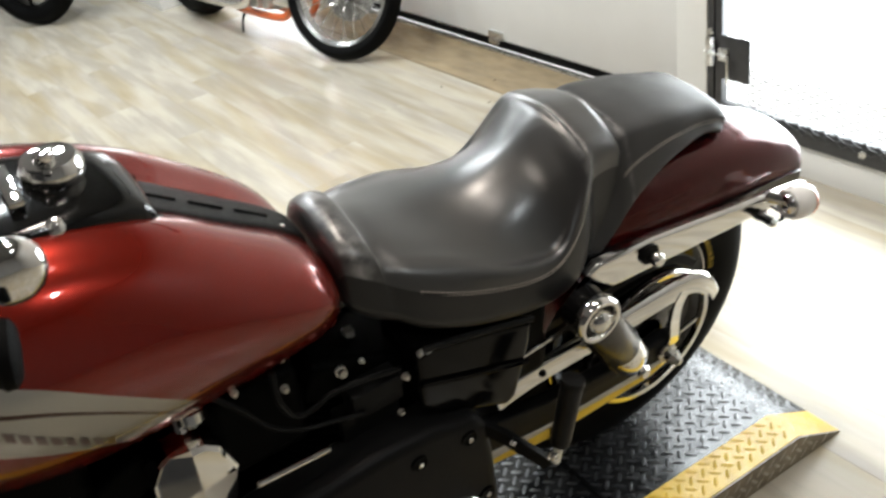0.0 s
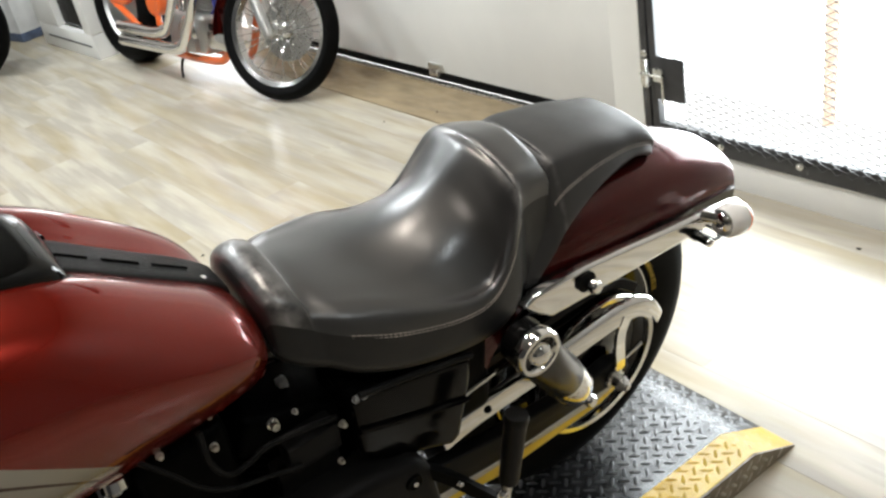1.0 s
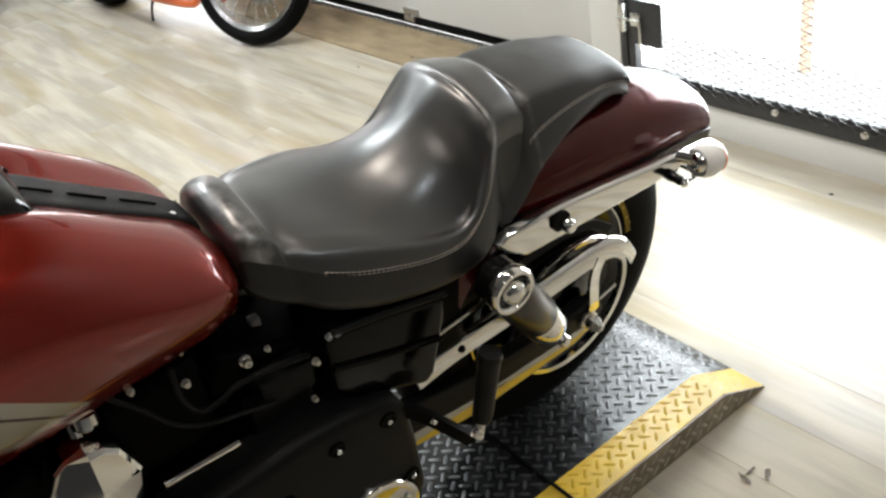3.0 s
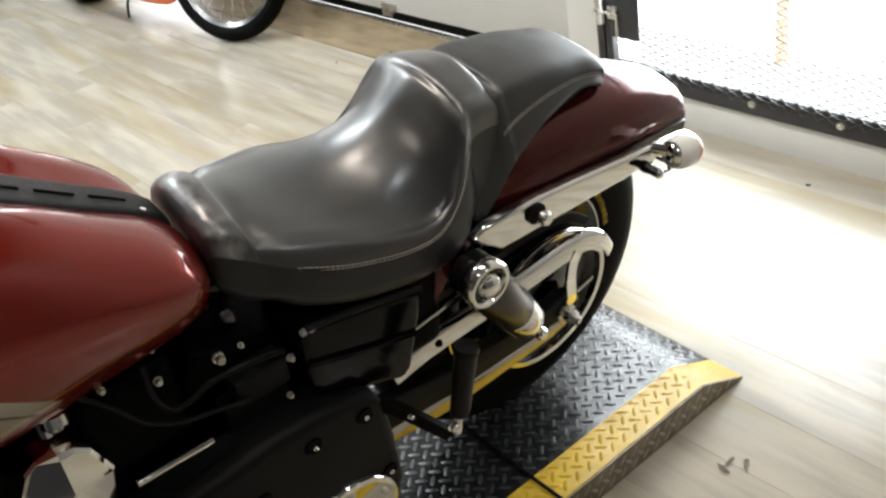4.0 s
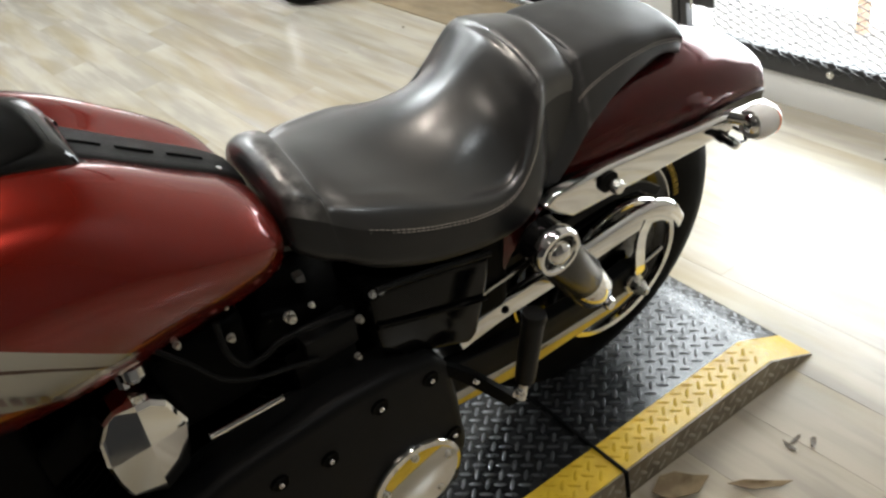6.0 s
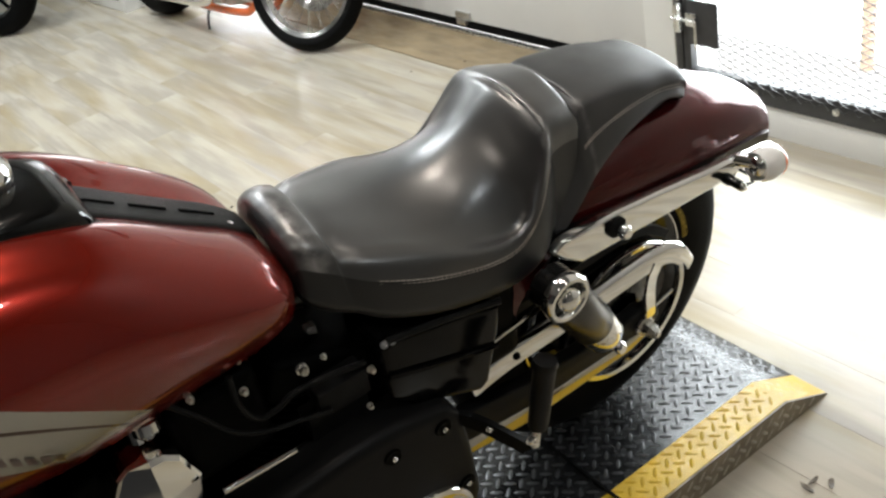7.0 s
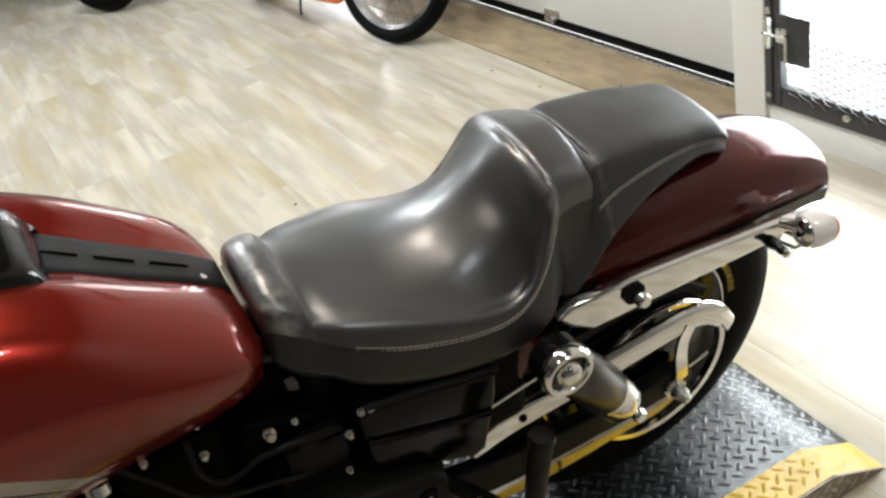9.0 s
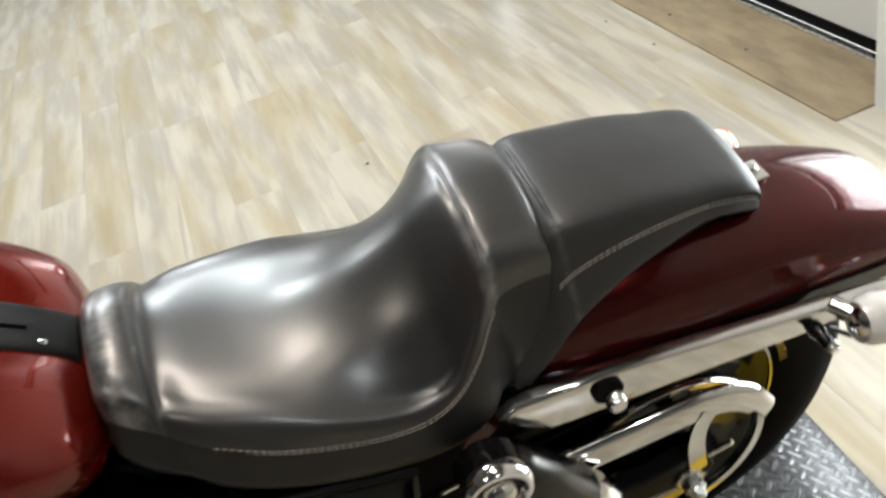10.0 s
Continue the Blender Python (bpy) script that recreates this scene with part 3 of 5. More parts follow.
# worn lugs, paler than their plates: their glints are put into the colour
SIDE_LUG = mat("worn_glint_side_lug", (0.50, 0.45, 0.37), 0.34, metal=0.5, vary=0.3, vscale=40)
LUG = mat("worn_glint_lug_steel", (0.15, 0.152, 0.155), 0.36, metal=0.85, vary=0.3, vscale=40, rvary=0.1)
lugs("tread_relief", clear, on_deck, LUG, lift, span=(-2.3, -0.008, 0.080, LW - 0.08))
lugs("tread_relief", clear, on_deck, YELLOW, lift, high=0.0009, span=(-2.3, -0.008, 0.004, 0.068))
lugs("tread_relief", clear, on_deck, YELLOW, lift, span=(-2.3, -0.008, LW - 0.068, LW - 0.01))
lugs("tread_relief", lambda x, z: z < deck_height(x) - 0.006, lambda x, z, h: (x, -0.0075 - h, z), SIDE_LUG, lift, span=(-2.3, -0.02, 0.006, TOP))
jb = box(-0.5165, -0.5095, -0.010, LW + 0.004, TOP - 0.002, TOP + 0.0025, 0.001)
box(-0.5165, -0.5095, -0.012, -0.0075, 0.001, TOP + 0.0025, 0.001, bm=jb)
part("joint_strip", jb, RUBBER, lift, "black strip over the joint of two plates")

# ---- the motorcycle on the platform: x to its rear, y to its right, z up ----
bike = thing("motorcycle", pose(-0.427, 0.24, TOP + 0.002, 9, 0, 0), "dark red cruiser motorcycle leaning on the platform", "motorcycle")


def mirrored(pts):
    """A whole section from its left half, given from the bottom edge up to the middle."""
    return list(pts) + [(x, -y, z) for x, y, z in reversed(pts[:-1])]


# seat: stations of x, middle height, shoulder (half width, height), seam (half width, height), hem (half width, height)
SEAT = [(-0.514, 0.783, 0.046, 0.778, 0.070, 0.756, 0.088, 0.722),
        (-0.508, 0.806, 0.052, 0.797, 0.078, 0.768, 0.096, 0.716),
        (-0.49, 0.812, 0.06, 0.799, 0.090, 0.762, 0.108, 0.704),
        (-0.468, 0.804, 0.068, 0.786, 0.100, 0.750, 0.118, 0.695),
        (-0.46, 0.784, 0.072, 0.768, 0.104, 0.744, 0.122, 0.692),
        (-0.43, 0.772, 0.090, 0.760, 0.122, 0.731, 0.138, 0.675),
        (-0.38, 0.757, 0.106, 0.746, 0.138, 0.713, 0.15, 0.655),
        (-0.33, 0.751, 0.124, 0.726, 0.146, 0.697, 0.156, 0.64),
        (-0.28, 0.755, 0.128, 0.706, 0.15, 0.684, 0.158, 0.628),
        (-0.235, 0.770, 0.127, 0.692, 0.149, 0.680, 0.157, 0.622),
        (-0.2, 0.789, 0.122, 0.698, 0.142, 0.692, 0.152, 0.622),
        (-0.172, 0.809, 0.115, 0.738, 0.131, 0.718, 0.144, 0.632),
        (-0.153, 0.821, 0.105, 0.778, 0.118, 0.745, 0.132, 0.650),
        (-0.142, 0.822, 0.097, 0.798, 0.110, 0.756, 0.124, 0.640),
        (-0.132, 0.825, 0.089, 0.806, 0.104, 0.762, 0.119, 0.622),
        (-0.105, 0.822, 0.086, 0.801, 0.099, 0.762, 0.118, 0.606),
        (-0.080, 0.817, 0.083, 0.792, 0.096, 0.756, 0.120, 0.596),
        (-0.072, 0.805, 0.078, 0.782, 0.092, 0.748, 0.119, 0.594),
        (-0.067, 0.775, 0.070, 0.765, 0.086, 0.740, 0.115, 0.598)]
SEAT_ROLL = radians(4)


def middle(x):
    """The machine stands slightly askew: its middle line, away from the platform's."""
    return 0.012 + 0.075 * max(0.0, -0.25 - x) if x > -0.72 else 0.047


def seat_half(s, k):
    x, zc, a, za, b, zb, c, zd = s
    a, b, c = a + k, b + k, c + k
    return [(x, -c + 0.004, zd), (x, -c, zd + 0.012), (x, -(b + c) / 2 - 0.003, (zb + zd) / 2), (x, -b - 0.001, zb), (x, -(a + b) / 2 - 0.003, (za + zb) / 2 + 0.007), (x, -a, za), (x, -a * 0.84, za + (zc - za) * 0.27), (x, -a * 0.55, za + (zc - za) * 0.67), (x, 0, zc)]


def seat_section(s):
    """The saddle's middle lies askew too: the near side takes up the shift."""
    k = middle(s[0]) - 0.012
    x, zc, a, za, b, zb, c, zd = s
    far = [(x, -y, z) for x, y, z in seat_half((x, zc, a, za - 0.004, b, zb - 0.020, c, zd), -0.6 * k - 0.004)]
    return seat_half(s, k) + far[-2::-1]


def centred(pts):
    c, s = math.cos(SEAT_ROLL), math.sin(SEAT_ROLL)
    return [(x, y * c - (z - 0.72) * s + middle(x), 0.72 + (z - 0.72) * c + y * s) for x, y, z in pts]


# the outer spans, below the seam, take the leather with painted shade
seat = part("seat", loft([centred(seat_section(s)) for s in SEAT], 6, 4, second=3), [LEATHER, LEATHER_SHADED], bike, "grained black leather saddle, worn shiny")
part("welt", tube(centred([(-0.141, -0.097, 0.795), (-0.140, -0.090, 0.8045), (-0.139, -0.050, 0.8175), (-0.139, 0, 0.8225), (-0.139, 0.030, 0.8190)]), 0.0022, 8, 6), LEATHER, seat, "worn edge across the hump")


def stitches(pts, step=0.0052, size=0.0006, two=0.0042):
    """Two rows of short threads along a curve."""
    path = smooth_path(pts, 24)
    bm = bmesh.new()
    run = 0.0
    for p, q in zip(path, path[1:]):
        run += (q - p).length
        if run > step:
            run = 0
            d = (q - p).normalized()
            for o in (0, two):
                z = Vector((0, 0, -o))
                rod(p + z - d * step * 0.47, p + z + d * step * 0.47, size, 5, bm=bm)
    return bm


def seam_side(sign):
    return centred([(s[0], sign * (s[4] + middle(s[0]) - 0.012 + 0.0018), s[5] + 0.001) for s in SEAT[5:-5]])


tagged(part("stitching", stitches(seam_side(-1)), THREAD, seat, "double row of pale stitching"), kind="stuff")

# pillion pad: x, middle height, edge (half width, height), hem (half width, height)
PAD = [(-0.150, 0.735, 0.062, 0.724, 0.116, 0.604), (-0.108, 0.750, 0.066, 0.738, 0.115, 0.646), (-0.090, 0.764, 0.070, 0.752, 0.114, 0.664), (-0.076, 0.788, 0.073, 0.780, 0.112, 0.680), (-0.052, 0.797, 0.075, 0.790, 0.108, 0.697),
       (0.00, 0.792, 0.073, 0.784, 0.098, 0.716), (0.05, 0.782, 0.071, 0.775, 0.088, 0.722), (0.095, 0.770, 0.068, 0.762, 0.078, 0.721),
       (0.130, 0.759, 0.067, 0.752, 0.073, 0.710), (0.150, 0.751, 0.064, 0.743, 0.068, 0.699), (0.163, 0.736, 0.059, 0.728, 0.063, 0.690), (0.168, 0.704, 0.050, 0.698, 0.054, 0.680)]


def rolled(pts, degrees, y0, z0):
    """The tail sits rolled a little about its near edge."""
    c, s = math.cos(radians(degrees)), math.sin(radians(degrees))
    return [(x, y0 + (y - y0) * c - (z - z0) * s, z0 + (z - z0) * c + (y - y0) * s) for x, y, z in pts]


def pad_half(s):
    x, zc, a, za, c, zd = s
    return [(x, -c + 0.004, zd), (x, -c, zd + 0.006), (x, -(a * 0.45 + c * 0.55), za * 0.55 + zd * 0.45), (x, -a - 0.006, za - 0.010), (x, -a + 0.006, za + 0.002), (x, -a * 0.5, zc - 0.0015), (x, 0, zc)]


pillion = part("pillion_pad", loft([rolled(mirrored(pad_half(s)), 3, -0.07, 0.75) for s in PAD], 6, 4), LEATHER_PAD, bike, "black leather pillion pad")
part("piping", tube(rolled([(-0.062, -0.076, 0.781), (-0.062, -0.070, 0.787), (-0.062, -0.035, 0.7945), (-0.062, 0, 0.795), (-0.062, 0.035, 0.7945), (-0.062, 0.070, 0.787), (-0.062, 0.076, 0.781)], 3, -0.07, 0.75), 0.0030, 8, 6), LEATHER_PAD, pillion)
for sign in (-1, 1):
    tagged(part("stitching", stitches(rolled([(s[0], sign * (s[2] * 0.45 + s[4] * 0.55 + 0.0012), s[3] * 0.55 + s[5] * 0.45 + 0.001) for s in PAD[3:-1]], 3, -0.07, 0.75)), THREAD, pillion, "double row of pale stitching"), kind="stuff")
base = loft([mirrored([(x, -w, 0.672), (x, -w, z), (x, 0, z)]) for x, w, z in ((-0.10, 0.085, 0.70), (-0.02, 0.078, 0.722), (0.08, 0.058, 0.728), (0.15, 0.040, 0.710), (0.158, 0.036, 0.690))], 3, 2)
part("pad_base", base, SATIN, pillion, "black base under the pad")
tab = box(0.166, 0.206, -0.016, 0.016, 0.684, 0.690, 0.002)
turned([(0, 0), (0.008, 0), (0.008, 0.004), (0.005, 0.007), (0, 0.007)], 14, (0.192, 0, 0.690), (0.192, 0, 0.70), bm=tab)
part("seat_tab", tab, CHROME, pillion, "small chrome mounting tab")

# rear fender: x, crown height, half width, hem height
FENDER = [(-0.235, 0.520, 0.092, 0.40), (-0.225, 0.595, 0.096, 0.46), (-0.190, 0.655, 0.096, 0.53), (-0.130, 0.690, 0.102, 0.596), (-0.05, 0.704, 0.108, 0.614),
          (0.04, 0.707, 0.110, 0.608), (0.12, 0.696, 0.108, 0.597), (0.20, 0.677, 0.103, 0.585), (0.27, 0.652, 0.096, 0.572), (0.325, 0.626, 0.088, 0.557), (0.352, 0.611, 0.083, 0.548), (0.366, 0.602, 0.080, 0.542)]


def fender_half(s):
    """A flat crown, a rounded shoulder, a shallow hollow along the side and an upright lip."""
    x, zc, w, zd = s
    h = zc - zd
    return [(x, -w, zd), (x, -w * 0.992, zd + h * 0.16), (x, -w * 0.968, zd + h * 0.31), (x, -w * 0.925, zd + h * 0.44), (x, -w * 0.880, zd + h * 0.57), (x, -w * 0.775, zd + h * 0.74), (x, -w * 0.58, zd + h * 0.88), (x, -w * 0.30, zd + h * 0.968), (x, 0, zc)]


def shell(stations, half, thick):
    """A thin curved sheet with an inner face."""
    outer = loft([rolled(mirrored(half(s)), 4, -0.10, 0.60) for s in stations], 6, 4, cap=False)
    bmesh.ops.solidify(outer, geom=outer.faces[:], thickness=thick)
    return outer


fender = part("rear_fender", shell(FENDER, fender_half, 0.003), RED, bike, "glossy dark red rear fender")
for sign in (-1, 1):
    part("fender_rail", tube([(-0.17, sign * 0.1075, 0.622), (0.03, sign * 0.1085, 0.604), (0.20, sign * 0.1035, 0.579), (0.352, sign * 0.083, 0.544)], 0.01, 8, 6, flat=(0.0035, 0.011)), BLACK, fender, "black rail under the fender's edge")

# fender struts, their bolts and the turn signals
for sign in (-1, 1):
    def S(x, y, z):
        return (x, sign * y, z)
    pts = [(-0.172, 0.622), (-0.150, 0.634), (-0.05, 0.630), (0.04, 0.618), (0.18, 0.596), (0.290, 0.578), (0.312, 0.570), (0.296, 0.561), (0.16, 0.562), (0.04, 0.568), (-0.06, 0.573), (-0.118, 0.576), (-0.150, 0.600)]
    bm = outline_plate(pts, 0.020, bevel=0.006, at=-0.010)
    bm.transform(pose(0, sign * 0.125, 0))
    strut = part("fender_strut", bm, CHROME, bike, "polished chrome fender strut")
    bm = turned([(0, 0), (0.017, 0), (0.017, 0.006), (0, 0.006)], 20, S(-0.054, 0.134, 0.608), S(-0.054, 0.20, 0.608))
    part("washer", bm, RUBBER, strut, "black rubber washer")
    bm = turned([(0, 0), (0.0085, 0), (0.0085, 0.008), (0.0115, 0.010), (0.0115, 0.017), (0.008, 0.022), (0, 0.023)], 18, S(-0.052, 0.139, 0.607), S(-0.052, 0.20, 0.607))
    part("stud", bm, CHROME, strut)
    bm = turned([(0, 0), (0.0095, 0), (0.0095, 0.012), (0.007, 0.018), (0.007, 0.030), (0.005, 0.034), (0, 0.034)], 18, S(0.192, 0.128, 0.564), S(0.192, 0.2, 0.560))
    part("stud", bm, BLACK, strut)
    bm = turned([(0, 0), (0.0075, 0), (0.0075, 0.006), (0.005, 0.010), (0, 0.010)], 16, S(0.194, 0.158, 0.561), S(0.194, 0.2, 0.560))
    part("stud_cap", bm, CHROME, strut)
    br = tube([S(0.214, 0.132, 0.572), S(0.246, 0.138, 0.545), S(0.250, 0.140, 0.530), S(0.238, 0.138, 0.530), S(0.208, 0.132, 0.556)], 0.003, 6, 3, closed=True, smooth=False)
    part("bracket", br, SATIN, strut, "small black wire bracket")
    bm = turned([(0, 0), (0.008, 0.000), (0.014, 0.004), (0.019, 0.010), (0.0225, 0.017), (0.0245, 0.024), (0.0240, 0.034), (0.020, 0.036), (0, 0.036)], 32, S(0.216, 0.161, 0.5856), S(0.302, 0.166, 0.574))
    signal = part("turn_signal", bm, CHROME, bike, "chrome bullet turn signal")
    bm = turned([(0.0225, -0.040), (0.0268, -0.032), (0.0288, -0.020), (0.0282, -0.008), (0.0252, 0.003), (0.0185, 0.0105), (0.010, 0.0145), (0, 0.016)], 32, S(0.261, 0.1637, 0.5795), S(0.302, 0.166, 0.574))
    part("lens", bm, PALE_LENS, signal, "clear pale lens")
    bm = turned([(0.0262, -0.001), (0.0268, 0.0), (0.0255, 0.004), (0.0240, 0.0055)], 32, S(0.261, 0.1637, 0.5795), S(0.302, 0.166, 0.574))
    part("lens_ring", bm, ORANGE_LENS, signal, "amber ring round the lens")
    part("signal_stem", rod(S(0.212, 0.128, 0.588), S(0.226, 0.150, 0.586), 0.010, 16), CHROME, signal)

# shock absorbers
for sign in (-1, 1):
    a, b = Vector((-0.197, sign * 0.158, 0.597)), Vector((-0.056, sign * 0.136, 0.372))
    d = (b - a).normalized()
    L = (b - a).length
    bm = turned([(0.0, 0.012), (0.026, 0.014), (0.033, 0.022), (0.0355, 0.034), (0.0365, L * 0.60), (0.034, L * 0.62), (0, L * 0.62)], 30, a, b)
    shock = part("shock_absorber", bm, SMOKE, bike, "black covered rear shock absorber")
    bm = turned([(0.0, L * 0.62), (0.0335, L * 0.62), (0.0345, L * 0.66), (0.0345, L * 0.80), (0.030, L * 0.84), (0.022, L * 0.87), (0.0, L * 0.88)], 30, a, b)
    part("lower_cover", bm, CHROME, shock, "chrome lower cover")
    bm = rod(a + d * L * 0.86, a + d * L * 1.0, 0.014, 14)
    part("shock_eye", bm, CHROME, shock)
    o = Vector((0, sign, 0))
    bm = turned([(0.0245, 0.004), (0.036, 0.0), (0.0375, 0.004), (0.0375, 0.014), (0.034, 0.019), (0.029, 0.019), (0.0255, 0.014), (0.0245, 0.004)], 32, a + o * 0.020, a + o)
    part("upper_eye", rod(a - o * 0.012, a + o * 0.026, 0.034, 28), BLACK, shock, "black upper eye")
    part("upper_ring", bm, CHROME, shock, "chrome ring round the upper bolt")
    bm = turned([(0, 0.0), (0.018, 0.0), (0.018, 0.009), (0.0155, 0.016), (0.009, 0.021), (0, 0.022)], 20, a + o * 0.026, a + o)
    part("cap_nut", bm, CHROME, shock, "domed chrome cap nut")
    bm = turned([(0, 0), (0.011, 0), (0.011, 0.010), (0.008, 0.015), (0, 0.015)], 16, b + o * 0.010, b + o)
    part("lower_bolt", bm, CHROME, shock)

# rear wheel, its tyre, belt pulley and swingarm
WX, WY2, WZ = 0.047, 0.047, 0.317
HUB, AXLE = (WX, WY2, WZ), (WX, WY2 + 1, WZ)
wheel = part("rear_wheel", turned([(0.026, -0.060), (0.060, -0.058), (0.075, -0.040), (0.140, -0.036), (0.160, -0.046), (0.176, -0.058), (0.188, -0.058), (0.190, -0.050), (0.178, -0.036), (0.168, 0.0), (0.178, 0.036), (0.190, 0.050), (0.188, 0.058), (0.176, 0.058), (0.160, 0.046), (0.140, 0.036), (0.026, 0.060)], 64, HUB, AXLE), BLACK, bike, "black cast wheel")
tyre = turned([(0.184, -0.050), (0.200, -0.058), (0.228, -0.065), (0.256, -0.066), (0.281, -0.060), (0.300, -0.045), (0.312, -0.022), (0.317, 0), (0.313, 0.024), (0.302, 0.050), (0.284, 0.068), (0.258, 0.076), (0.228, 0.072), (0.200, 0.060), (0.184, 0.050)], 96, HUB, AXLE)
part("tyre", tyre, RUBBER, wheel, "wide black tyre")
part("rim_edge", turned([(0.183, -0.061), (0.1865, -0.061), (0.1865, -0.056), (0.183, -0.056)], 64, HUB, AXLE), POLISHED, wheel, "thin polished rim edge")
for k in range(22):
    a = radians(8 + 4.4 * k)
    if k % 7 != 6:
        m = Matrix.Translation((WX + 0.205 * math.cos(a), WY2 - 0.0597, WZ + 0.205 * math.sin(a))) @ Euler((0, -a + radians(90), 0)).to_matrix().to_4x4()
        mark = box(-0.0055, -0.0032, -0.0008, 0.0016, -0.006, 0.006)
        box(0.0020, 0.0043, -0.0008, 0.0016, -0.006, 0.006, bm=mark)
        if k % 3:
            box(-0.0031, 0.0019, -0.0008, 0.0016, -0.0012 + 0.004 * (k % 2), 0.0012 + 0.004 * (k % 2), bm=mark)
        part("sidewall_mark", mark, YELLOW_TEXT, wheel, "", m)
pulley = part("belt_pulley", turned([(0.024, -0.106), (0.050, -0.106), (0.060, -0.098), (0.112, -0.096), (0.122, -0.104), (0.132, -0.106), (0.134, -0.102), (0.134, -0.076), (0.024, -0.076)], 64, HUB, AXLE), BLACK, wheel, "black belt pulley")
part("pulley_rim", turned([(0.1275, -0.1065), (0.1300, -0.1155), (0.1385, -0.1170), (0.1405, -0.114), (0.1405, -0.108), (0.1345, -0.107)], 72, HUB, AXLE), CHROME, wheel, "polished pulley rim")
arm = outline_plate([(-0.40, 0.385), (-0.20, 0.345), (0.00, 0.328), (0.055, 0.340), (0.092, 0.326), (0.099, 0.302), (0.090, 0.290), (0.00, 0.284), (-0.20, 0.290), (-0.40, 0.318)], 0.026, bevel=0.004, at=-0.013)
edge = outline_plate([(-0.40, 0.316), (-0.20, 0.288), (0.00, 0.282), (0.090, 0.288), (0.078, 0.270), (0.03, 0.254), (-0.20, 0.250), (-0.40, 0.284)], 0.026, bevel=0.004, at=-0.013)
for y, nut, out in ((-0.082, -0.096, -1), (0.176, 0.190, 1)):
    bm = arm.copy()
    bm.transform(pose(0, y, 0))
    sw = part("swingarm", bm, CASE, bike, "black swingarm with polished lower face")
    bm = edge.copy()
    bm.transform(pose(0, y, 0))
    part("lower_face", bm, POLISHED, sw, "dark polished lower face")
    bm = turned([(0, 0), (0.021, 0), (0.021, 0.004), (0.015, 0.006), (0.015, 0.019), (0.011, 0.023), (0.010, 0.030), (0.006, 0.034), (0, 0.034)], 6, (0.060, nut, 0.300), (0.060, nut + out, 0.300))
    part("axle_nut", bm, STEEL, sw, "steel axle nut")
    bm = rod((0.088, nut - 0.002 * out, 0.330), (0.118, nut + 0.006 * out, 0.352), 0.004, 10)
    part("adjuster_bolt", bm, CHROME, sw, "small chrome adjuster bolt")
arm.free()
edge.free()

# belt guard
GUARD = [(-0.305, 0.424), (-0.235, 0.435), (-0.150, 0.438), (-0.060, 0.440), (0.020, 0.445), (0.085, 0.447), (0.130, 0.438), (0.166, 0.412), (0.190, 0.374)]


def guard_sections():
    out = []
    P = smooth_path([(x, 0, z) for x, z in GUARD], 5)
    for i, p in enumerate(P):
        d = (P[min(i + 1, len(P) - 1)] - P[max(0, i - 1)]).normalized()
        nrm = Vector((-d.z, 0, d.x))
        end = 1.0 if i < len(P) - 4 else 0.75
        prof = ((-0.090, -0.037 * end), (-0.0935, -0.0345 * end), (-0.0935, -0.032 * end), (-0.0895, -0.009), (-0.087, -0.0045), (-0.083, -0.0012), (-0.080, 0.0), (-0.0765, 0.0), (-0.0755, -0.003), (-0.079, -0.006), (-0.083, -0.010), (-0.089, -0.035 * end))
        out.append([p + nrm * b + Vector((0, a, 0)) for a, b in prof])
    return out


bm = bmesh.new()
rows = [[bm.verts.new(p) for p in s] for s in guard_sections()]
for a, b in zip(rows, rows[1:]):
    for i in range(len(a)):
        j = (i + 1) % len(a)
        bm.faces.new((a[i], a[j], b[j], b[i]))
bm.faces.new(rows[0])
bm.faces.new(rows[-1][::-1])
guard = part("belt_guard", bm, CHROME, bike, "long chrome belt guard")
part("guard_bracket", tube([(0.092, -0.090, 0.418), (0.078, -0.092, 0.398), (0.070, -0.096, 0.372), (0.070, -0.098, 0.340), (0.073, -0.097, 0.312)], 0.01, 8, 5, flat=(0.0025, 0.013)), CHROME, guard)
part("guard_lip", tube([(0.150, -0.052, 0.428), (0.105, -0.052, 0.462), (0.040, -0.052, 0.474), (-0.06, -0.052, 0.472), (-0.20, -0.054, 0.466)], 0.01, 8, 5, flat=(0.004, 0.008)), CASE, guard, "black inner lip of the guard")
bolt("bolt", guard, (-0.215, -0.091, 0.418), (0, -1, 0), 0.005, 0.005, DARK)
bolt("bolt", guard, (-0.285, -0.090, 0.407), (0, -1, 0), 0.006, 0.006, CHROME)
part("guard_arm", tube([(-0.315, -0.092, 0.470), (-0.25, -0.092, 0.480), (-0.16, -0.088, 0.486)], 0.004, 8, 4), CHROME, guard, "thin chrome rail above the guard")
part("belt", tube([(WX, -0.045, 0.458), (-0.15, -0.045, 0.440), (-0.34, -0.045, 0.40)], 0.01, 8, 5, flat=(0.013, 0.003)), RUBBER, bike, "black drive belt")
part("belt", tube([(WX, -0.045, 0.180), (-0.15, -0.045, 0.215), (-0.34, -0.045, 0.262)], 0.01, 8, 5, flat=(0.013, 0.003)), RUBBER, bike, "black drive belt")

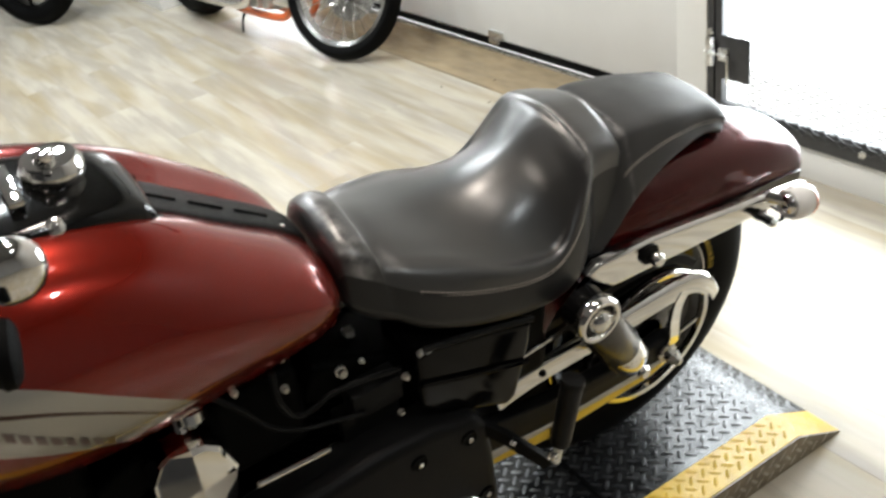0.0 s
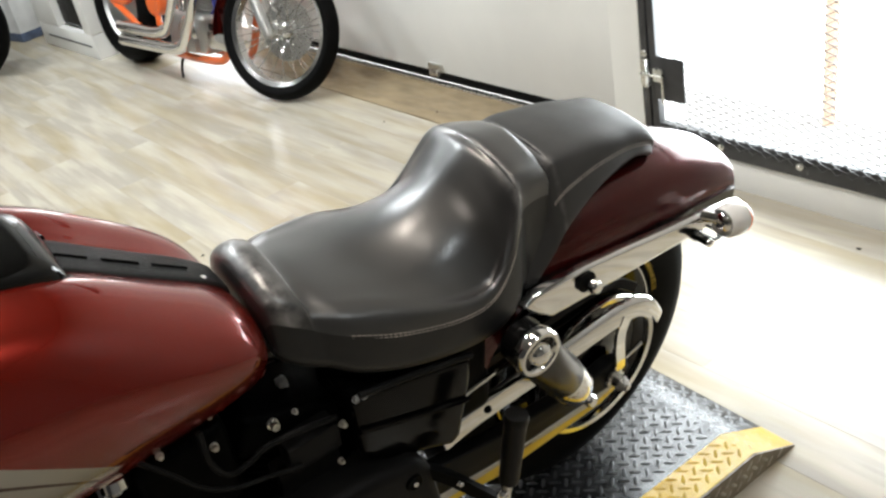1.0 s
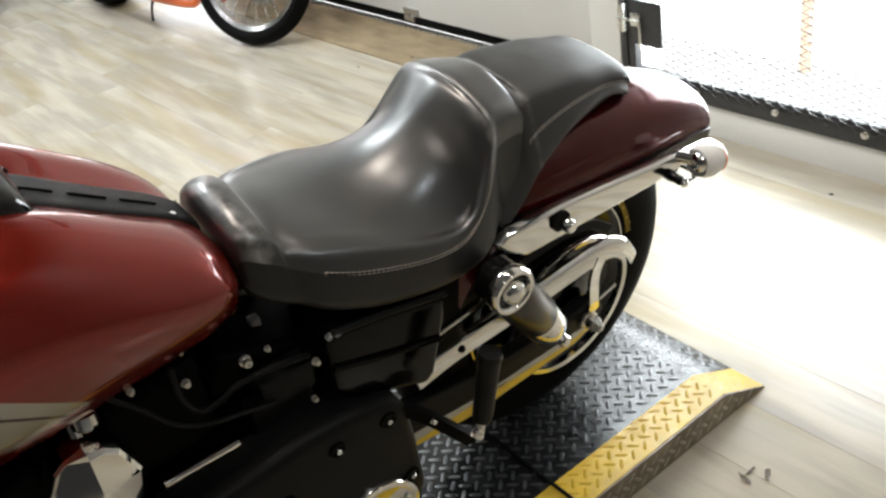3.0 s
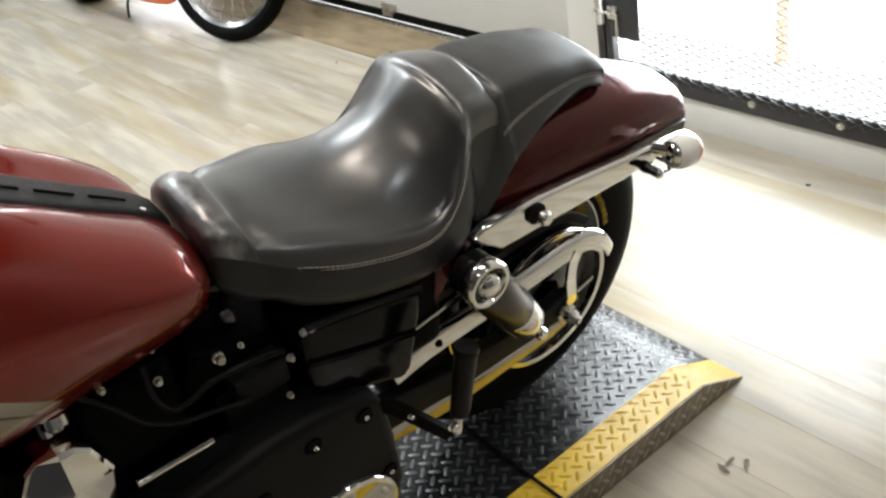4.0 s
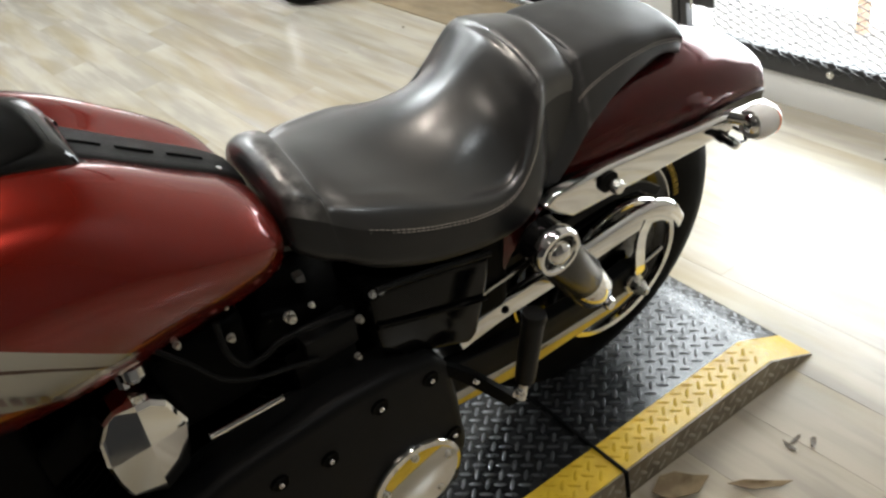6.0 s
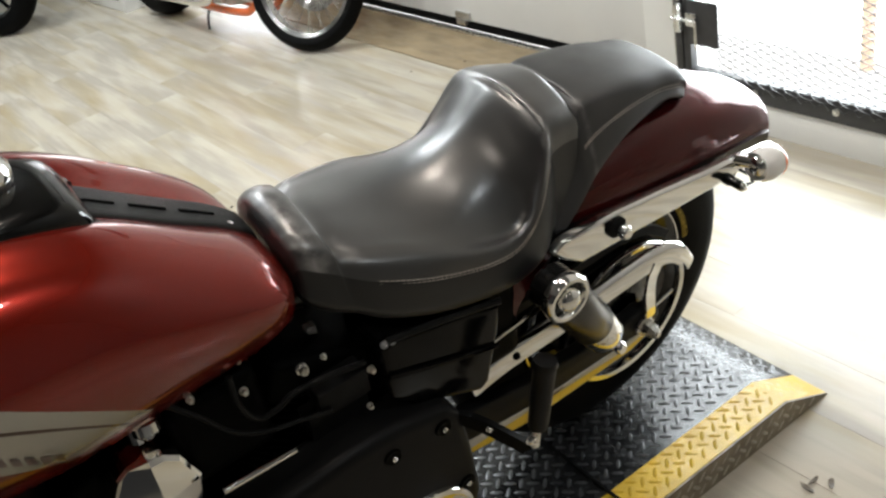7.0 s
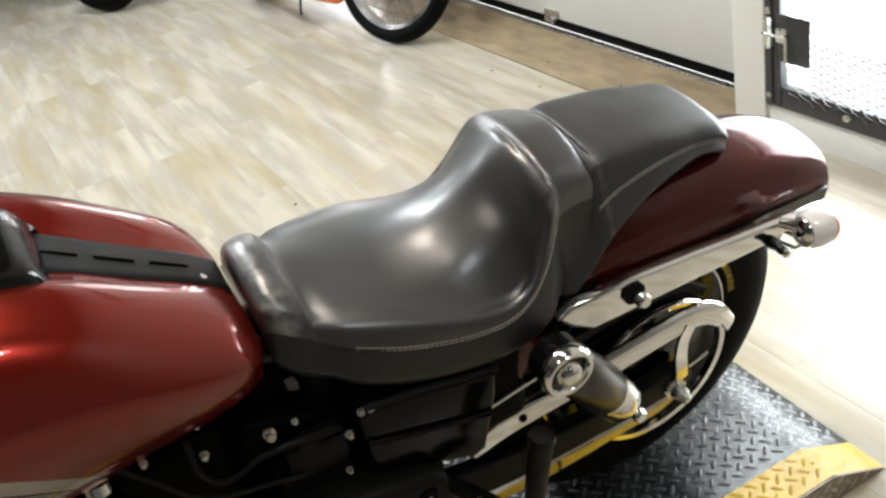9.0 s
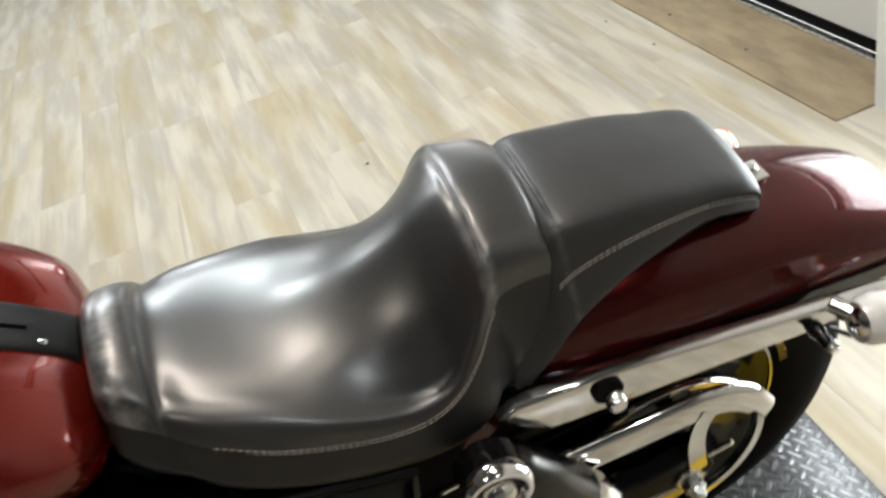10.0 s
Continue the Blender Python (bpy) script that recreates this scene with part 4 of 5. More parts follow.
# passenger peg and its arm
pm = tube([(-0.385, -0.135, 0.462), (-0.345, -0.160, 0.430), (-0.308, -0.182, 0.385), (-0.284, -0.192, 0.352)], 0.01, 8, 6, flat=(0.006, 0.010))
arm2 = part("peg_arm", pm, DARK, bike, "black passenger peg arm")
peg = part("foot_peg", turned([(0, 0), (0.009, 0), (0.014, 0.004), (0.015, 0.012), (0.0165, 0.110), (0.0185, 0.118), (0.017, 0.126), (0, 0.128)], 22, (-0.273, -0.205, 0.398), (-0.246, -0.200, 0.530)), SATIN, bike, "black rubber passenger peg folded up")
part("clevis", rod((-0.280, -0.205, 0.366), (-0.273, -0.205, 0.402), 0.007, 12), STEEL, peg)
bolt("bolt", arm2, (-0.284, -0.202, 0.384), (0, -1, 0), 0.008, 0.010, CHROME, "chrome pivot bolt")
bolt("bolt", arm2, (-0.335, -0.172, 0.420), (0, -1, 0), 0.004, 0.006, CHROME)

# side cover over the battery
bm = outline_plate([(-0.452, 0.628), (-0.435, 0.634), (-0.350, 0.612), (-0.262, 0.585), (-0.268, 0.540), (-0.292, 0.452), (-0.310, 0.440), (-0.420, 0.495), (-0.452, 0.530)], 0.10, bevel=0.010, at=-0.128)
cover = part("side_cover", bm, COVER, bike, "glossy black battery cover")
part("cover_rib", tube([(-0.450, -0.130, 0.580), (-0.36, -0.131, 0.545), (-0.275, -0.130, 0.515)], 0.004, 8, 4), COVER, cover)
part("cover_lip", tube([(-0.440, -0.126, 0.636), (-0.350, -0.127, 0.616), (-0.262, -0.126, 0.590)], 0.005, 8, 4), SATIN, cover)
for p in ((-0.446, -0.126, 0.634), (-0.434, -0.126, 0.632)):
    bolt("screw", cover, p, (0, -0.6, 0.4), 0.004, 0.005, CHROME)

# primary case with its round inspection cover
bm = outline_plate([(-0.90, 0.36), (-0.84, 0.46), (-0.70, 0.50), (-0.53, 0.512), (-0.455, 0.506), (-0.385, 0.487), (-0.362, 0.462), (-0.352, 0.38), (-0.345, 0.27), (-0.365, 0.19), (-0.43, 0.15), (-0.60, 0.14), (-0.80, 0.16), (-0.89, 0.23)], 0.075, bevel=0.018, at=-0.155)
primary = part("primary_case", bm, CASE, bike, "black primary drive case")
derby = turned([(0, -0.004), (0.078, -0.004), (0.0795, 0.002), (0.077, 0.008), (0.070, 0.0105), (0.066, 0.0085), (0.0, 0.0085)], 56, (-0.446, -0.155, 0.264), (-0.446, -1, 0.264))
dc = part("derby_cover", derby, CHROME, primary, "round chrome inspection cover")
for k in range(5):
    a = radians(90 + 72 * k)
    bolt("screw", dc, (-0.446 + 0.058 * math.cos(a), -0.1630, 0.264 + 0.058 * math.sin(a)), (0, -1, 0), 0.005, 0.004, STEEL)
for p in ((-0.481, -0.152, 0.465), (-0.398, -0.152, 0.458), (-0.567, -0.152, 0.425), (-0.64, -0.152, 0.44), (-0.372, -0.152, 0.31)):
    part("bolt_recess", turned([(0.0, -0.001), (0.014, -0.001), (0.014, 0.0045), (0.012, 0.0065), (0.009, 0.0055), (0, 0.0055)], 18, p, (p[0], -1, p[2])), DARK, primary)
    bolt("bolt", primary, (p[0], p[1] - 0.003, p[2]), (0, -1, 0), 0.0042, 0.007, CHROME)

# engine under the tank
engine = part("engine", box(-0.92, -0.40, -0.075, 0.10, 0.16, 0.44, 0.03, seg=3), DARK, bike, "blacked-out engine")
for ux, tilt in ((-0.58, 22), (-0.80, -22)):
    prof = [(0, -0.02), (0.056, -0.02)]
    for k in range(11):
        prof += [(0.056, 0.013 * k), (0.078, 0.013 * k + 0.001), (0.078, 0.013 * k + 0.004), (0.056, 0.013 * k + 0.006)]
    cyl = turned(prof + [(0.056, 0.155), (0, 0.155)], 28)
    cyl.transform(pose(ux, 0.01, 0.42, 0, tilt, 0))
    part("cylinder", cyl, DARK, engine, "black finned cylinder")
    hd = box(-0.085, 0.085, -0.09, 0.08, 0.15, 0.215, 0.015, seg=3)
    hd.transform(pose(ux, 0.01, 0.42, 0, tilt, 0))
    part("rocker_box", hd, DARK, engine)
part("heat_shield", outline_plate([(-1.03, 0.86), (-0.62, 0.70), (-0.44, 0.66), (-0.40, 0.40), (-0.48, 0.14), (-0.92, 0.14), (-1.0, 0.40)], 0.03, bevel=0.008, at=0.06), DARK, engine, "black cover on the far side")
part("coil_cover", box(-0.72, -0.60, -0.10, 0.05, 0.55, 0.69, 0.02, seg=3), DARK, engine)
part("cradle", box(-1.0, -0.46, -0.02, 0.09, 0.12, 0.30, 0.02), DARK, engine)
part("front_cover", box(-1.01, -0.86, -0.09, 0.09, 0.30, 0.74, 0.03, seg=3), DARK, engine)
part("transmission", box(-0.52, -0.34, -0.09, 0.10, 0.24, 0.47, 0.03, seg=3), DARK, engine)
part("frame_tube", tube([(-0.98, -0.09, 0.86), (-0.98, -0.11, 0.55), (-0.93, -0.12, 0.20), (-0.80, -0.12, 0.115), (-0.50, -0.11, 0.115), (-0.37, -0.08, 0.18), (-0.36, -0.07, 0.42), (-0.28, -0.07, 0.600)], 0.016, 12, 6), DARK, bike, "black frame tube")
part("frame_tube", tube([(-0.98, 0.09, 0.86), (-0.98, 0.11, 0.55), (-0.93, 0.12, 0.20), (-0.80, 0.12, 0.115), (-0.45, 0.12, 0.115), (-0.33, 0.12, 0.18), (-0.31, 0.12, 0.42), (-0.24, 0.115, 0.600)], 0.016, 12, 6), BLACK, bike, "black frame tube")
part("frame_tube", tube([(-1.02, 0, 0.90), (-0.75, 0, 0.74), (-0.45, 0, 0.655), (-0.24, 0, 0.60)], 0.022, 12, 6), BLACK, bike, "black backbone tube")
part("oil_tank", box(-0.44, -0.20, -0.09, 0.10, 0.42, 0.60, 0.02, seg=3), DARK, bike, "black tank under the saddle")
el = bmesh.new()
for x0, x1, y, z0, z1 in ((-0.545, -0.470, -0.10, 0.555, 0.600), (-0.56, -0.47, -0.085, 0.50, 0.55)):
    box(x0, x1, y - 0.015, y + 0.02, z0, z1, 0.006, bm=el)
part("regulator_box", el, CASE, bike, "black electrics box")
for p, r in (((-0.465, -0.112, 0.592), 0.007), ((-0.478, -0.112, 0.530), 0.006), ((-0.552, -0.108, 0.654), 0.010), ((-0.626, -0.108, 0.671), 0.007), ((-0.685, -0.108, 0.702), 0.006), ((-0.520, -0.105, 0.650), 0.005), ((-0.620, -0.105, 0.716), 0.005)):
    bolt("bolt", engine, p, (0, -1, 0.25), r * 0.56, r * 1.3, STEEL)
part("connector", box(-0.505, -0.491, -0.032, -0.018, 0.596, 0.630, 0.003), WHITE, engine, "white plug connector")
part("cable", tube([(-0.715, -0.11, 0.72), (-0.684, -0.12, 0.680), (-0.656, -0.12, 0.631), (-0.619, -0.12, 0.602), (-0.576, -0.12, 0.587), (-0.532, -0.118, 0.569)], 0.0034, 8, 6), CASE, engine)
part("cable", tube([(-0.637, -0.11, 0.705), (-0.639, -0.12, 0.665), (-0.623, -0.12, 0.629), (-0.597, -0.12, 0.627), (-0.573, -0.12, 0.636), (-0.528, -0.118, 0.629), (-0.470, -0.11, 0.606)], 0.0042, 8, 6), CASE, engine)
part("shift_rod", rod((-0.698, -0.157, 0.5935), (-0.600, -0.150, 0.580), 0.0042, 12), CHROME, engine, "thin chrome shift rod")

# chrome horn cover with four flat facets that meet in a point
HORN = [(-0.805, 0.628), (-0.792, 0.652), (-0.777, 0.662), (-0.754, 0.666), (-0.736, 0.661), (-0.720, 0.646), (-0.706, 0.603), (-0.714, 0.561), (-0.723, 0.523), (-0.760, 0.506), (-0.800, 0.525), (-0.807, 0.559), (-0.809, 0.598)]
bm = bmesh.new()
k, cx, cz = len(HORN), -0.758, 0.590
peak = Vector((-0.7576, -0.146, 0.618))
small = [(cx + (x - cx) * 0.90, cz + (z - cz) * 0.90) for x, z in HORN]
flat = [-0.128] * k
for first, last in ((3, 6), (6, 9), (9, 12), (12, 16)):
    a, b = [Vector((small[q % k][0], -0.128, small[q % k][1])) for q in (first, last)]
    nrm = (a - peak).cross(b - peak)
    for q in range(first + 1, last):
        x, z = small[q % k]
        flat[q % k] = -0.126 + 0.25 * (peak.y - (nrm.x * (x - peak.x) + nrm.z * (z - peak.z)) / nrm.y + 0.126)
for q in (0, 1, 2):
    flat[q] = -0.112
base = [bm.verts.new((x, -0.085, z)) for x, z in HORN]
rim = [bm.verts.new((x, -0.112, z)) for x, z in HORN]
edge = [bm.verts.new((cx + (x - cx) * 0.975, min(-0.117, f + 0.004), cz + (z - cz) * 0.975)) for (x, z), f in zip(HORN, flat)]
inner = [bm.verts.new((x, f, z)) for (x, z), f in zip(small, flat)]
top = bm.verts.new(peak)
for a, b in ((base, rim), (rim, edge), (edge, inner)):
    for i in range(k):
        bm.faces.new((a[i], a[(i + 1) % k], b[(i + 1) % k], b[i]))
for first, last in ((3, 6), (6, 9), (9, 12), (12, 16)):
    bm.faces.new([inner[i % k] for i in range(first, last + 1)] + [top])
bm.faces.new(base[::-1])
horn = part("horn_cover", bm, CHROME, bike, "faceted chrome horn cover", angle=9)
part("horn_bracket", tube([(-0.752, -0.09, 0.66), (-0.748, -0.06, 0.70), (-0.745, -0.03, 0.74)], 0.008, 8, 5), CHROME, horn)
part("petcock", turned([(0, 0), (0.010, 0), (0.012, 0.006), (0.012, 0.022), (0.016, 0.024), (0.016, 0.036), (0.010, 0.042), (0, 0.042)], 16, (-0.735, -0.085, 0.715), (-0.742, -0.11, 0.66)), CHROME, engine, "chrome fuel tap")

# fuel tank with two lobes: x, valley, lobe height, widest (half width, height), hem (half width, height)
TANK = [(-0.520, 0.768, 0.772, 0.100, 0.748, 0.085, 0.716), (-0.534, 0.784, 0.796, 0.136, 0.757, 0.112, 0.704), (-0.560, 0.804, 0.822, 0.157, 0.768, 0.128, 0.698), (-0.610, 0.834, 0.860, 0.173, 0.784, 0.138, 0.692),
        (-0.680, 0.882, 0.908, 0.187, 0.804, 0.148, 0.688), (-0.760, 0.922, 0.944, 0.197, 0.822, 0.160, 0.688), (-0.850, 0.948, 0.966, 0.208, 0.834, 0.166, 0.694), (-0.940, 0.958, 0.972, 0.205, 0.844, 0.162, 0.710),
        (-1.010, 0.953, 0.964, 0.180, 0.858, 0.145, 0.735), (-1.060, 0.934, 0.942, 0.135, 0.870, 0.115, 0.775), (-1.085, 0.910, 0.912, 0.060, 0.870, 0.055, 0.820)]


def tank_half(s):
    x, zc, zl, a, za, c, zd = s
    return [(x, -c * 0.35, zd - 0.004), (x, -c * 0.85, zd), (x, -c - (a - c) * 0.45, zd + (za - zd) * 0.35), (x, -a, za), (x, -a * 0.92, za + (zl - za) * 0.45), (x, -a * 0.74, za + (zl - za) * 0.82), (x, -a * 0.48, zl), (x, -a * 0.25, zc + (zl - zc) * 0.55), (x, 0, zc)]


def aside(pts):
    return [(x, y + middle(x), z) for x, y, z in pts]


tank_bm = loft([aside(mirrored(tank_half(s))) for s in TANK], 7, 5)
from mathutils.bvhtree import BVHTree
tank_skin = BVHTree.FromBMesh(tank_bm)
tank = part("fuel_tank", tank_bm, TANKPAINT, bike, "glossy dark red fuel tank with silver band")
for k in range(9):
    x = -0.826 - 0.0115 * k
    z = 0.754 + 1.0 * (-0.826 - x)
    bar = bmesh.new()
    for dx, dz in ((0.0042, -0.010), (0.0042, 0.004), (-0.0036, 0.0115), (-0.0036, -0.0025)):
        hit = tank_skin.ray_cast(Vector((x + dx, -0.5, z + dz)), Vector((0, 1, 0)))[0]
        bar.verts.new((hit.x, hit.y - 0.0012, hit.z) if hit else (x + dx, -0.16, z + dz))
    bar.faces.new(bar.verts[:])
    part("emblem_bar", bar, STRIPE_DARK, tank)

# black strip from the console to the saddle, with three slots
SP = [(-0.522, 0.777), (-0.535, 0.790), (-0.560, 0.810), (-0.600, 0.836), (-0.645, 0.866), (-0.690, 0.896), (-0.740, 0.922)]


def strip_sections():
    out = []
    for x, z in SP:
        w = 0.030 + 0.010 * (-x - 0.526) / 0.2
        out.append([(x, -w - 0.006, z - 0.008), (x, -w, z + 0.004), (x, -w + 0.006, z + 0.007), (x, -w * 0.5, z + 0.0075), (x, 0, z + 0.0078), (x, w * 0.5, z + 0.0075), (x, w - 0.006, z + 0.007), (x, w, z + 0.004), (x, w + 0.006, z - 0.008)])
    return out


strip = part("tank_strip", loft([aside(s) for s in strip_sections()], 6, 3), SATIN, bike, "black trim strip along the tank's top")
for x0, x1 in ((-0.556, -0.592), (-0.606, -0.642), (-0.656, -0.700)):
    def zt(x):
        for (xa, za), (xb, zb) in zip(SP, SP[1:]):
            if xb <= x <= xa:
                return za + (zb - za) * (x - xa) / (xb - xa)
        return SP[-1][1]
    part("slot", tube(aside([(x0, -0.004, zt(x0) + 0.0072), ((x0 + x1) / 2, -0.004, zt((x0 + x1) / 2) + 0.0072), (x1, -0.004, zt(x1) + 0.0072)]), 0.0030, 8, 3), DARK, strip, "dark slot")
part("strip_end", turned([(0, 0), (0.004, 0), (0.004, 0.002), (0, 0.003)], 12, (-0.545, 0.012, 0.805), (-0.53, 0.012, 0.83)), CHROME, strip)

# instrument console
CON = [(-0.686, 0.908, 0.052, 0.896), (-0.694, 0.934, 0.062, 0.900), (-0.712, 0.952, 0.070, 0.908), (-0.760, 0.966, 0.080, 0.926), (-0.830, 0.976, 0.088, 0.946), (-0.910, 0.982, 0.088, 0.958), (-0.980, 0.978, 0.074, 0.962), (-1.010, 0.968, 0.052, 0.958)]


def con_half(s):
    x, zc, w, zd = s
    return [(x, -w - 0.008, zd - 0.012), (x, -w, zd + (zc - zd) * 0.25), (x, -w * 0.93, zd + (zc - zd) * 0.68), (x, -w * 0.72, zc - 0.005), (x, -w * 0.36, zc - 0.001), (x, 0, zc)]


CM = 0.032


def over(pts):
    return [(x, y + CM, z) for x, y, z in pts]


console = part("console", loft([over(mirrored(con_half(s))) for s in CON], 6, 4), BLACK, bike, "glossy black tank console")
skirt_pts = [(-0.688, -0.046, 0.900), (-0.696, -0.066, 0.902), (-0.716, -0.085, 0.908), (-0.780, -0.098, 0.928), (-0.860, -0.104, 0.948), (-0.95, -0.100, 0.960)]
for sign in (-1, 1):
    part("console_base", tube(over([(x, -sign * y, z) for x, y, z in skirt_pts]), lambda t: 0.011 - 0.004 * (1 - t), 10, 6), BLACK, console, "black flange beside the console")
g = turned([(0, 0), (0.050, 0), (0.054, 0.004), (0.054, 0.016), (0.049, 0.024), (0.043, 0.024), (0.041, 0.018), (0, 0.018)], 40, (-0.880, CM, 0.976), (-0.868, CM, 1.1))
gauge = part("speedometer", g, CHROME, console, "round chrome-rimmed speedometer")
part("dial", turned([(0, 0), (0.040, 0), (0.040, 0.002), (0, 0.002)], 40, (-0.8778, CM, 0.9945), (-0.8658, CM, 1.1)), BLACK, gauge)
sw = turned([(0, 0), (0.030, 0), (0.033, 0.006), (0.033, 0.018), (0.028, 0.027), (0.014, 0.030), (0, 0.030)], 30, (-0.768, CM, 0.964), (-0.764, CM, 1.1))
turned([(0, 0), (0.009, 0), (0.011, 0.004), (0.009, 0.012), (0, 0.014)], 16, (-0.772, CM - 0.012, 0.992), (-0.772, CM - 0.012, 1.1), bm=sw)
part("ignition_switch", sw, CHROME, console, "chrome ignition switch")
part("indicator_bar", box(-0.822, -0.806, CM - 0.052, CM + 0.030, 0.972, 0.984, 0.004), CHROME, console)
part("screw", turned([(0, 0), (0.010, 0), (0.010, 0.006), (0.006, 0.009), (0, 0.009)], 14, (-0.792, CM - 0.074, 0.955), (-0.792, CM - 0.12, 0.99)), CHROME, console)

# left grip and clutch lever
grip = part("grip", turned([(0, 0), (0.019, 0.001), (0.025, 0.005), (0.026, 0.012), (0.023, 0.016), (0.023, 0.12), (0.025, 0.125), (0, 0.125)], 24, (-0.861, -0.318, 1.050), (-0.984, -0.290, 1.070)), RUBBER, bike, "black rubber handlebar grip")
lever = part("clutch_lever", tube([(-0.856, -0.288, 1.092), (-0.88, -0.306, 1.098), (-0.93, -0.315, 1.106), (-0.985, -0.300, 1.108)], 0.0065, 10, 6), CHROME, bike, "chrome clutch lever")
ball = bmesh.new()
bmesh.ops.create_uvsphere(ball, u_segments=24, v_segments=16, radius=0.0265)
ball.transform(pose(-0.8465, -0.28, 1.090) @ Matrix.Diagonal((1, 0.7, 1, 1)))
part("lever_ball", ball, CHROME, lever)
part("handlebar", tube([(-0.980, -0.287, 1.074), (-1.03, -0.24, 1.10), (-1.09, -0.12, 1.10), (-1.10, 0, 1.095), (-1.09, 0.12, 1.10), (-1.03, 0.24, 1.10), (-0.955, 0.287, 1.074)], 0.0125, 12, 6), BLACK, bike, "black handlebar")
part("riser", turned([(0, 0), (0.018, 0), (0.018, 0.17), (0, 0.17)], 16, (-1.09, -0.045, 0.93), (-1.097, -0.045, 1.10)), BLACK, bike)
part("riser", turned([(0, 0), (0.018, 0), (0.018, 0.17), (0, 0.17)], 16, (-1.09, 0.045, 0.93), (-1.097, 0.045, 1.10)), BLACK, bike)

# ---- other motorcycles in the room ----


def spoked_wheel(parent, m, tyre_r, tyre_w, rim_r, spokes, label):
    """A wire wheel: tyre, chrome rim, hub and crossed spokes; its axle lies along y."""
    w = part("front_wheel", turned([(rim_r - 0.020, -0.010), (rim_r - 0.018, -0.022), (rim_r + 0.006, -0.030), (rim_r + 0.010, -0.026), (rim_r - 0.006, -0.012), (rim_r - 0.006, 0.012), (rim_r + 0.010, 0.026), (rim_r + 0.006, 0.030), (rim_r - 0.018, 0.022), (rim_r - 0.020, 0.010), (rim_r - 0.020, -0.010)], 64, (0, 0, 0), (0, 1, 0)), CHROME_SOFT, parent, label, m)
    h = tyre_w / 2
    part("tyre", turned([(rim_r - 0.002, -h * 0.62), (rim_r + 0.02, -h * 0.95), (tyre_r - 0.030, -h), (tyre_r - 0.012, -h * 0.72), (tyre_r, -h * 0.2), (tyre_r, h * 0.2), (tyre_r - 0.012, h * 0.72), (tyre_r - 0.030, h), (rim_r + 0.02, h * 0.95), (rim_r - 0.002, h * 0.62)], 72, (0, 0, 0), (0, 1, 0)), RUBBER, w, "narrow black tyre")
    hub = part("hub", turned([(0, -0.085), (0.010, -0.085), (0.012, -0.060), (0.034, -0.055), (0.034, -0.045), (0.020, -0.040), (0.020, 0.040), (0.034, 0.045), (0.034, 0.055), (0.012, 0.060), (0.010, 0.085), (0, 0.085)], 24, (0, 0, 0), (0, 1, 0)), CHROME_SOFT, w)
    for k in range(spokes):
        a = 2 * math.pi * k / spokes
        s = 1 if k % 2 else -1
        b = a + (0.42 if (k // 2) % 2 else -0.42)
        p = (0.032 * math.cos(b), s * 0.050, 0.032 * math.sin(b))
        q = ((rim_r - 0.019) * math.cos(a), s * 0.008, (rim_r - 0.019) * math.sin(a))
        part("spoke", rod(p, q, 0.0023, 5), CHROME_SOFT, w)
    return w


chop = thing("motorcycle", pose(0.398, 2.925, 0, 11, 0, 97.0), "orange custom motorcycle with wire front wheel and chrome engine", "motorcycle")
STEER = pose(0, 0, 0.303, 8, 0, 20)
fw = spoked_wheel(chop, STEER, 0.307, 0.085, 0.246, 40, "chrome wire front wheel")
part("brake_disc", turned([(0.05, 0.056), (0.135, 0.056), (0.137, 0.058), (0.135, 0.061), (0.05, 0.061)], 40, (0, 0, 0), (0, -1, 0)), STEEL, fw, "steel brake disc")
for y in (-0.095, 0.095):
    leg = turned([(0, -0.03), (0.020, -0.03), (0.024, -0.01), (0.024, 0.34), (0.021, 0.36), (0.0175, 0.37), (0.0175, 0.80), (0, 0.80)], 20, (0.0, y, 0.0), (0.36, y, 0.72))
    part("fork_leg", leg, ALU, chop, "bright fork leg", STEER)
fend = [[(0.335 * math.cos(radians(a)), 0.055 * b, 0.335 * math.sin(radians(a)) - 0.012 * b * b) for b in (-1, -0.7, 0, 0.7, 1)] for a in range(-5, 106, 12)]
bm = loft(fend, 2, 2, cap=False)
bmesh.ops.solidify(bm, geom=bm.faces[:], thickness=0.004)
part("front_fender", bm, RED, chop, "dark red front fender", STEER)
fr = "orange frame tube"
part("frame_tube", tube([(0.30, 0.03, 0.95), (0.245, 0.05, 0.70), (0.25, 0.06, 0.45), (0.29, 0.06, 0.28), (0.36, 0.07, 0.16), (0.46, 0.08, 0.125), (0.80, 0.09, 0.125), (1.0, 0.10, 0.16), (1.42, 0.11, 0.34)], 0.019, 12, 6), ORANGE, chop, fr)
part("frame_tube", tube([(0.30, -0.03, 0.95), (0.245, -0.05, 0.70), (0.25, -0.06, 0.45), (0.29, -0.06, 0.28), (0.36, -0.07, 0.16), (0.46, -0.08, 0.125), (0.80, -0.09, 0.125), (1.0, -0.10, 0.16), (1.42, -0.11, 0.34)], 0.019, 12, 6), ORANGE, chop, fr)
